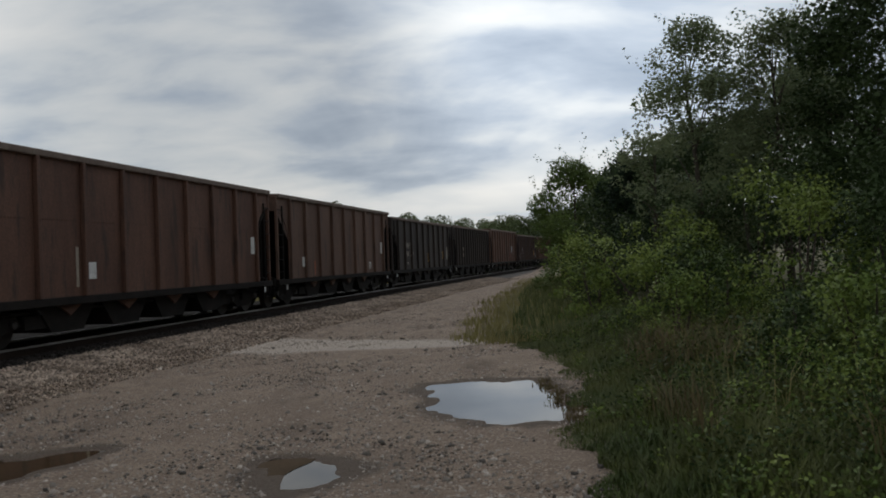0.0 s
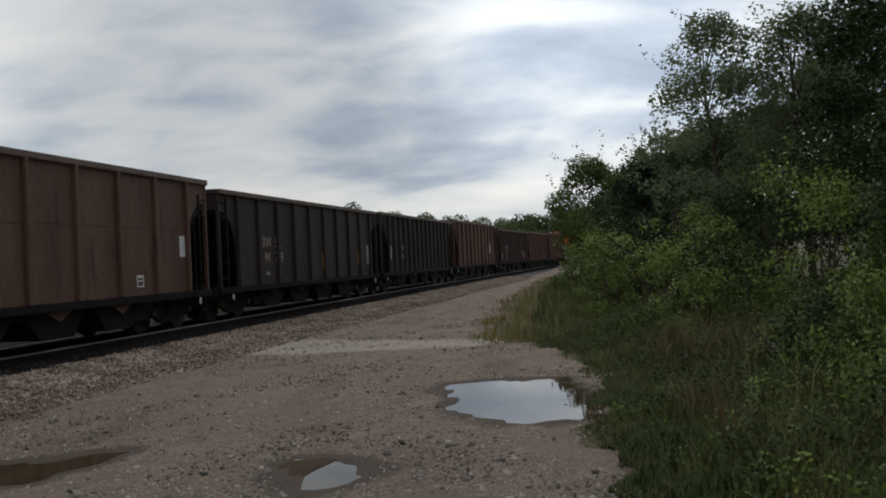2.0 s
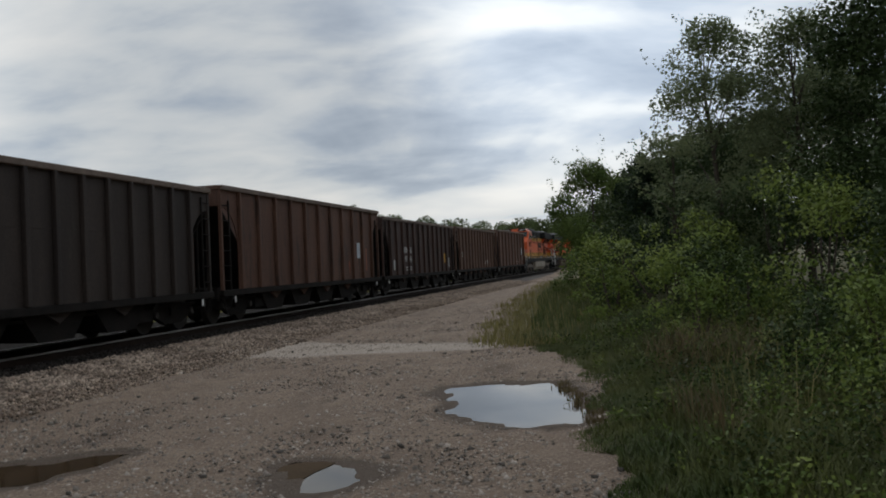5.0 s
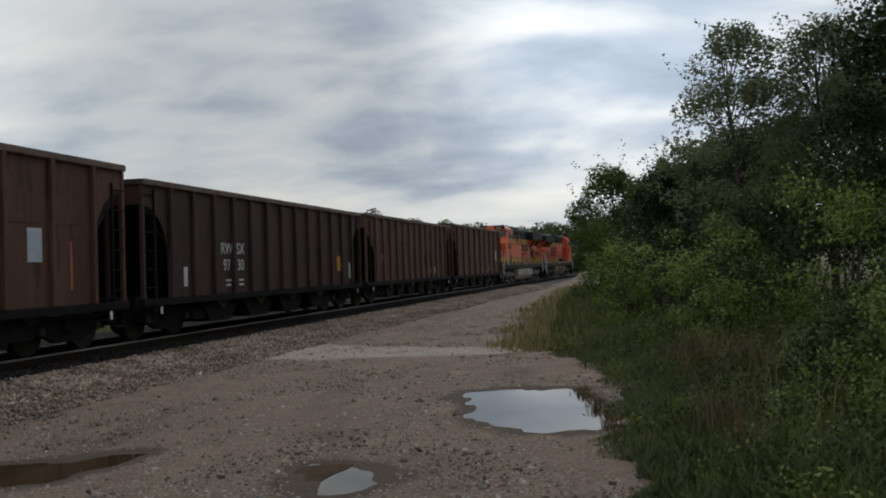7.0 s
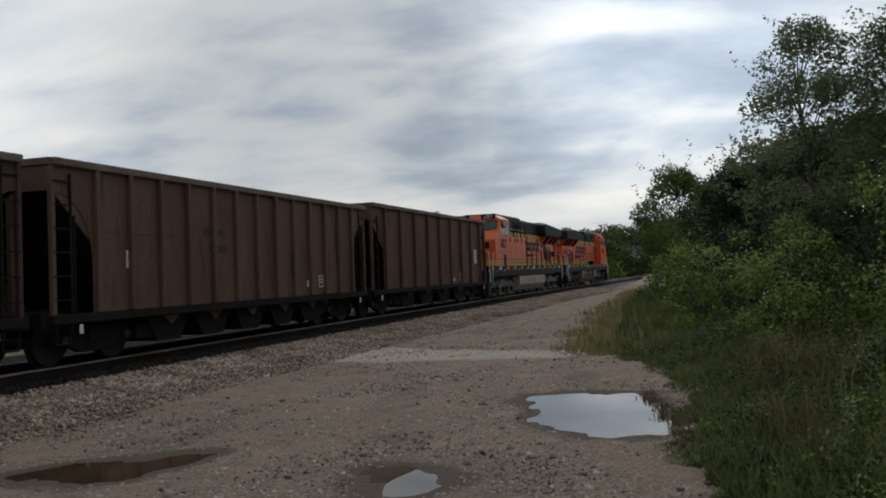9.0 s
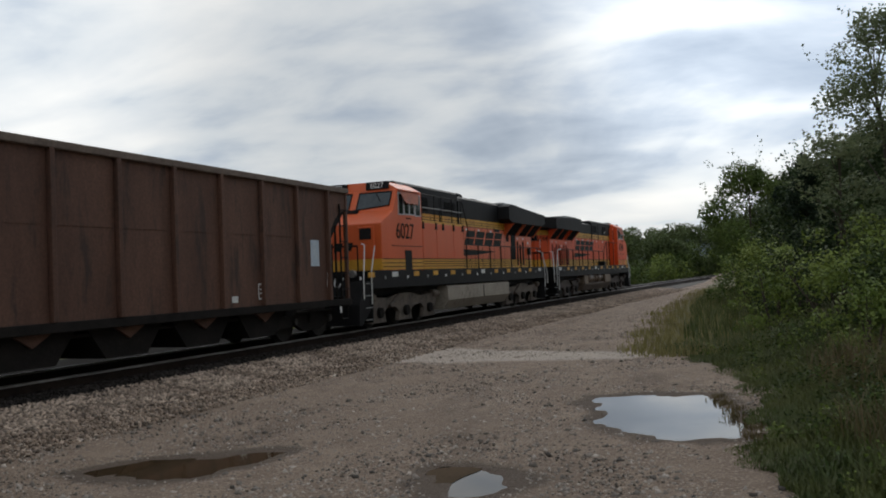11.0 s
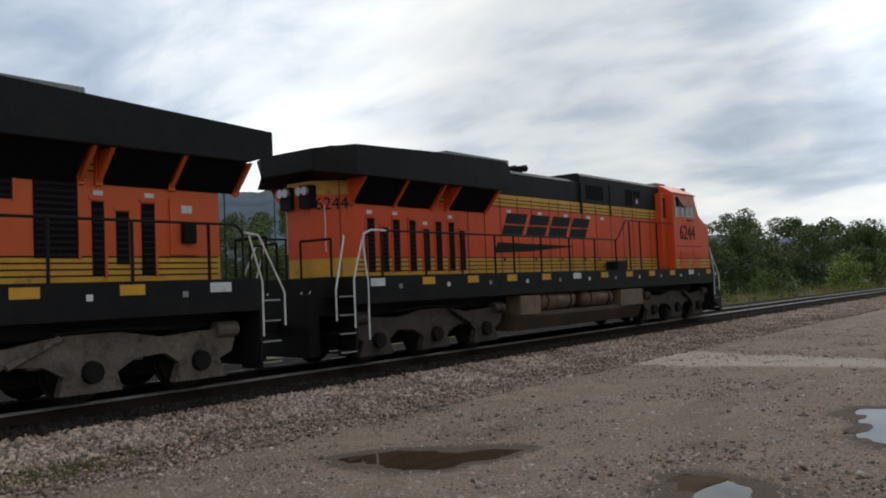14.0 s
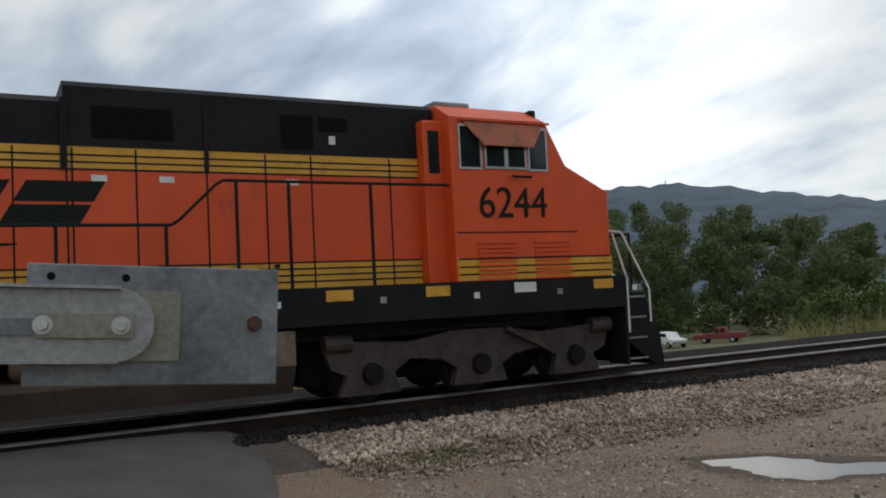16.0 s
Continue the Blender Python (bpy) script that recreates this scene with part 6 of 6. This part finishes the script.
xx, yy, n = xx[ok], yy[ok], int(ok.sum())
blades("embankment_grass", xx, yy, rg.uniform(1.6, 2.8, n), np.full(n, 0.026), M_DRYGRASS, "tall dry grass behind the track", 45)
# dark tufts on the large puddle's shore
n = 420
yy = rg.choice([8.5, 9.0, 9.6, 10.2, 10.7, 11.2], n) + rg.normal(0, 0.09, n)
xx = 1.42 + 0.05 * np.sin(yy * 5) + rg.normal(0, 0.06, n)
blades("shore_tufts", xx, yy, rg.uniform(0.03, 0.10, n), np.full(n, 0.008), M_BROWNGRASS, "dark withered tufts at the puddle's shore", 48)
# tuft at the ballast's foot
n = 500
ss, ww = 4.4 + rg.normal(0, 0.55, n), 3.9 + rg.normal(0, 0.22, n)
q = np.array([beside(a, b) for a, b in zip(ss, ww)])
blades("weed_tuft", q[:, 0], q[:, 1], rg.uniform(0.05, 0.16, n), np.full(n, 0.006), M_GRASS, "small green weed tuft in the ballast", 46)

# bushes and young trees behind the track
for i, (yaw, dist, h, sp, leaf) in enumerate([(19.2, 58, 5.6, 3.2, M_LEAF_LIGHT), (14.8, 66, 4.6, 3.0, M_LEAF_LIGHT), (22.3, 60, 4.2, 2.4, M_LEAF_MID), (0.9, 105, 6.0, 3.6, M_LEAF_LIGHT), (9.4, 80, 4.6, 3.2, M_LEAF_MID), (-2.2, 112, 5.4, 3.4, M_LEAF_MID),
                                           (5.1, 95, 4.4, 3.2, M_LEAF_MID), (26.1, 62, 4.6, 2.6, M_LEAF_MID), (-4.3, 125, 5.0, 4.2, M_LEAF_LIGHT), (-6.0, 135, 6.0, 4.0, M_LEAF_MID)]):
    shrub(*at(yaw, dist), h, sp, leaf, 0.30, 60, 90 + i, "leafy green bush behind the railway track", n=24, group="bushes behind the track")
for i, (yaw, dist, h, sp) in enumerate([(53.4, 46, 9.2, 1.5), (55.7, 45, 8.8, 1.4), (51.1, 50, 8.4, 1.6), (58.9, 48, 9.0, 2.0)]):
    tree("poplar_tree", *at(yaw, dist), h, sp, M_LEAF_MID, 0.24, 200, 110 + i, "slim green poplar behind the railway track", low=0.1, n=26, group="poplars behind the track")


# ---------- distance ----------
def far_woods():
    rg = np.random.default_rng(70)
    yaws = [-13.7, -9.0, -5.5, -3.0, 0.1, 2.9, 6.2, 8.8, 11.6, 14.2, 16.8, 20.7, 25.0, 28.5, 32.5, 37.4, 44.3, 52.9, 63.8, 84.8]
    els = [3.4, 3.1, 3.0, 2.7, 3.09, 3.47, 4.45, 4.03, 4.21, 3.4, 2.97, 3.72, 4.37, 5.52, 6.47, 7.01, 7.34, 7.45, 7.15, 6.75]
    cs, rs = [], []
    for row, (dist, f) in enumerate(((118, 0.62), (140, 0.82), (165, 1.0), (200, 1.02))):
        for yaw in np.arange(-14, 80, 2.1 - 0.25 * row):
            if row == 0 and not (22 < yaw < 80):
                continue
            yw = yaw + rg.uniform(-0.8, 0.8)
            d = dist * rg.uniform(0.95, 1.06)
            x, y = at(yw, d)
            z0 = float(ground_z(x, y))
            top = EYE_Z + d * math.tan(radians(float(np.interp(yw, yaws, els)))) * f * rg.uniform(0.88, 1.06)
            hgt = max(4.0, top - z0)
            m = 13
            hh = rg.uniform(0.05, 0.95, m); hh[0] = 0.93
            rad = 3.6 * np.sqrt(np.clip(1.02 - hh ** 2.5, 0.05, 1)) * rg.uniform(0.1, 1, m)
            a = rg.uniform(0, 2 * np.pi, m)
            cs += [(x + np.cos(q) * r, y + np.sin(q) * r, z0 + h_ * hgt) for q, r, h_ in zip(a, rad, hh)]
            rs += list(rg.uniform(1.3, 2.5, m))
    pts, way = clumps(rg, np.array(cs), np.array(rs), 75)
    v, f, nr = quads(pts, 0.42, rg, 0.1, 0.8, out=way)
    tagged(new("far_woods", np_mesh("far_woods", v, f, M_LEAF_FAR, normals=nr)), "dense green woods beyond the railway track", "woods", kind="stuff")


far_woods()


def ridge():
    yaws = [-60.0, -27.5, -13.7, -6.3, 4.5, 14.8, 21.8, 27.1, 31.4, 34.7, 37.9, 43.2, 49.6, 55.0, 63.8, 79.5, 100.0, 130.0]
    els = [0.8, 1.2, 1.6, 2.0, 2.56, 4.19, 5.59, 6.62, 7.56, 8.07, 8.08, 8.45, 9.29, 9.73, 9.75, 9.15, 6.35, 2.35]
    rg = random.Random(5)
    vs, fs, na, nr = [], [], 300, 16
    for i in range(na + 1):
        yaw = -60 + 190 * i / na
        el = float(np.interp(yaw, yaws, els)) + 0.10 * math.sin(yaw * 1.9) + 0.06 * math.sin(yaw * 4.7 + 1) + rg.uniform(-0.02, 0.02)
        top = 2300 * math.tan(radians(max(0.2, el)))
        for j in range(nr + 1):
            t = j / nr
            d = 700 + 1600 * t if j < nr else 2900
            z = -4 + (top + 4) * (t ** 1.5) if j < nr else top * 0.5
            if j == nr - 1:
                d, z = 2300, top
            z += (12 * math.sin(yaw * 0.9 + t * 7) * t * (1 - t) * 2 + rg.uniform(-5, 5) * t * (1 - t)) if 0 < j < nr - 1 else 0
            x, y = at(yaw, d)
            vs.append((x, y, z))
    k = nr + 1
    for i in range(na):
        for j in range(nr):
            fs.append((i * k + j, i * k + j + 1, (i + 1) * k + j + 1, (i + 1) * k + j))
    tagged(new("backdrop", np_mesh("backdrop", vs, fs, M_HILL, True)), "distant wooded mountain ridge, its blue haze painted into the colour", "mountain", kind="structure")


ridge()


# radio mast on the ridge
mx, my = at(34.6, 2290)
mz = 2290 * math.tan(radians(7.8))
mast = empty("radio_mast", pose(mx, my, mz - 6))
tagged(mast, "thin radio mast on the mountain ridge", "mast")
part("pole", rod((0, 0, 0), (0, 0, 24), 2.0, 1.2, 6), M_GALV, mast)


# ---------- parked vehicles behind the track ----------
def parked_car(x, y, heading, paint, pickup, label):
    z = float(ground_z(x, y))
    V = empty("parked_car" if not pickup else "pickup_truck", pose(x, y, z, 0, 0, heading))
    tagged(V, label, "car" if not pickup else "pickup")
    if pickup:
        body = [(-2.75, 0.45), (2.7, 0.45), (2.72, 0.95), (1.2, 1.08), (0.55, 1.12), (-0.85, 1.12), (-2.75, 1.08)]
        top = [(0.62, 1.1), (0.1, 1.72), (-0.75, 1.76), (-0.98, 1.1)]
    else:
        body = [(-2.2, 0.4), (2.2, 0.4), (2.22, 0.85), (1.2, 1.02), (-2.15, 1.05), (-2.28, 0.8)]
        top = [(1.25, 1.0), (0.5, 1.6), (-1.6, 1.66), (-2.1, 1.03)]
    part("body", prism(body, -0.92, 0.92, None, 0.06), paint, V)
    cabin = part("cabin", prism(top, -0.76, 0.76, None, 0.05), paint, V)
    x0, x1 = (top[3][0] + 0.25, top[0][0] - 0.3)
    for sgn in (-1, 1):
        for a, b in ((x0, (x0 + x1) / 2 - 0.05), ((x0 + x1) / 2 + 0.05, x1)):
            part("side_window", prism([(a, 1.16), (b, 1.16), (b - 0.08, 1.52), (a + 0.08, 1.52)], 0.755 * sgn, 0.775 * sgn), M_DARKGLASS, cabin)
    for wx in (-1.5, 1.5):
        for sgn in (-1, 1):
            wh = part("wheel", rod((wx, 0.72 * sgn, 0.34), (wx, 0.94 * sgn, 0.34), 0.34, None, 18), M_BLACKP, V)
            part("rim", rod((wx, 0.94 * sgn, 0.34), (wx, 0.955 * sgn, 0.34), 0.20, None, 14), M_CHROME, wh)
    part("bumper", box(2.68 if pickup else 2.2, 2.8 if pickup else 2.3, -0.85, 0.85, 0.45, 0.65, None, 0.03), M_ROOFGREY, V)


M_REDCAR = mat("dull_red_car_paint", (0.20, 0.035, 0.04), (0.17, 0.03, 0.035), 1.0, 0.35, 0.02)
parked_car(*at(32.1, 98), -160, M_REDCAR, True, "dull red pickup truck parked beyond the track")
parked_car(*at(35.3, 92), -25, M_WHITE, False, "white estate car parked beyond the track")


# ---------- crossing gate ----------
def crossing_gate():
    """A gate arm on its bracket plate, a stride from the camera; x runs along the arm away from its mast."""
    cx, cy = at(68.7, 2.3)
    G = empty("crossing_gate", pose(cx, cy, 0.0, 0, 0, 68.7))
    tagged(G, "galvanised crossing gate arm on a bolted steel plate", "crossing gate")
    z = 1.69
    tilt = pose(0, 0, z, 0, 4.2, 0)

    def add(name, bm, material, parent, label=""):
        bmesh.ops.transform(bm, matrix=tilt, verts=bm.verts)
        return part(name, bm, material, parent, label)
    plate = add("bracket_plate", box(-0.31, 0.305, -0.006, 0.006, -0.155, 0.150, None, 0.004), M_GALV, G, "galvanised steel bracket plate")
    bm = bmesh.new()
    pts = [(-1.75, -0.095), (-0.10, -0.095)] + [(-0.10 + 0.0935 * math.cos(a), 0.0935 * math.sin(a) - 0.0015) for a in np.linspace(-1.3, 1.3, 11)] + [(-0.10, 0.092), (-1.75, 0.092)]
    prism(pts, -0.045, -0.006, bm)
    arm = add("gate_arm", bm, M_ALU, G, "dull aluminium gate arm with rounded end")
    for zz in (-0.093, 0.090):
        add("flange", box(-1.75, -0.09, -0.075, -0.045, zz - 0.004, zz + 0.004), M_ALU, arm)
    add("shim_plate", box(-0.12, 0.055, -0.020, -0.0065, -0.092, 0.085), M_BRASSY, plate)
    add("arm_rib", box(-1.75, -0.28, -0.058, -0.046, -0.028, 0.012), M_GALV, arm)
    add("backing_bar", box(-0.28, -0.055, -0.062, -0.046, -0.036, 0.026, None, 0.002), M_BRASSY, arm)
    for x in (-0.262, -0.085):
        add("bolt", rod((x, -0.062, -0.004), (x, -0.085, -0.004), 0.016, 0.014, 6), M_CHROME, arm)
        add("washer", rod((x, -0.0605, -0.004), (x, -0.066, -0.004), 0.023, None, 16), M_CHROME, arm)
    add("rusty_bolt", rod((0.245, -0.006, 0.005), (0.245, -0.030, 0.005), 0.022, 0.019, 6), M_RUST, plate)
    for x in (-0.255, -0.08):
        add("bolt_hole", rod((x, -0.0065, 0.118), (x, -0.0085, 0.118), 0.010, None, 12), M_GRILLE, plate)
    # mast and base, beside the road and out of sight
    part("mast", rod((-1.85, 0.1, 0.0), (-1.85, 0.1, 2.6), 0.06, None, 14), M_ALU, G)
    part("base", rod((-1.85, 0.1, 0.0), (-1.85, 0.1, 0.25), 0.22, 0.10, 14), M_GALV, G)
    part("gate_motor", box(-2.05, -1.65, -0.12, 0.12, 1.4, 1.95, None, 0.02), M_ALU, G)


crossing_gate()


# ---------- ties ----------
tie_bm = box(-1.28, 1.28, -0.11, 0.11, 0.16, 0.318, None, 0.012)
tie_mesh = finish("tie", tie_bm, M_TIE)
bed = bpy.data.objects["ballast_bed"]
for i in range(150):
    s = -4 + i * 0.52
    x, y, th = track_at(s)
    ob = new("tie", tie_mesh)
    ob.parent = bed
    ob.matrix_basis = pose(x, y, 0.0 + 0.006 * math.sin(i * 2.3), 0, 0, math.degrees(th) + 0.8 * math.sin(i * 1.7))


# ---------- what moves ----------
SPEED, START = 10.341, 176.51     # metres a second; the lead locomotive's front at the start


def motions():
    """The train rolls along the curve at an even pace."""
    for ob, off, half, facing in train:
        rows = []
        for i in range(17):
            t = float(i)
            front = START - SPEED * t + off
            x, y, th = track_at(front - half * facing)
            d = Vector((-math.sin(th), math.cos(th), 0)) * facing
            nx, ny, nz = x + 0.755 * math.cos(th), y + 0.755 * math.sin(th), RAIL_Z
            lean = Matrix.Translation((nx, ny, nz)) @ Matrix.Rotation(radians(LEAN), 4, (-math.sin(th), math.cos(th), 0)) @ Matrix.Translation((-nx, -ny, -nz))
            rows.append((t, lean @ pose(x + d.x * half, y + d.y * half, RAIL_Z, 0, 0, math.degrees(th) + (90 if facing > 0 else -90))))
        walk(ob, rows)


motions()
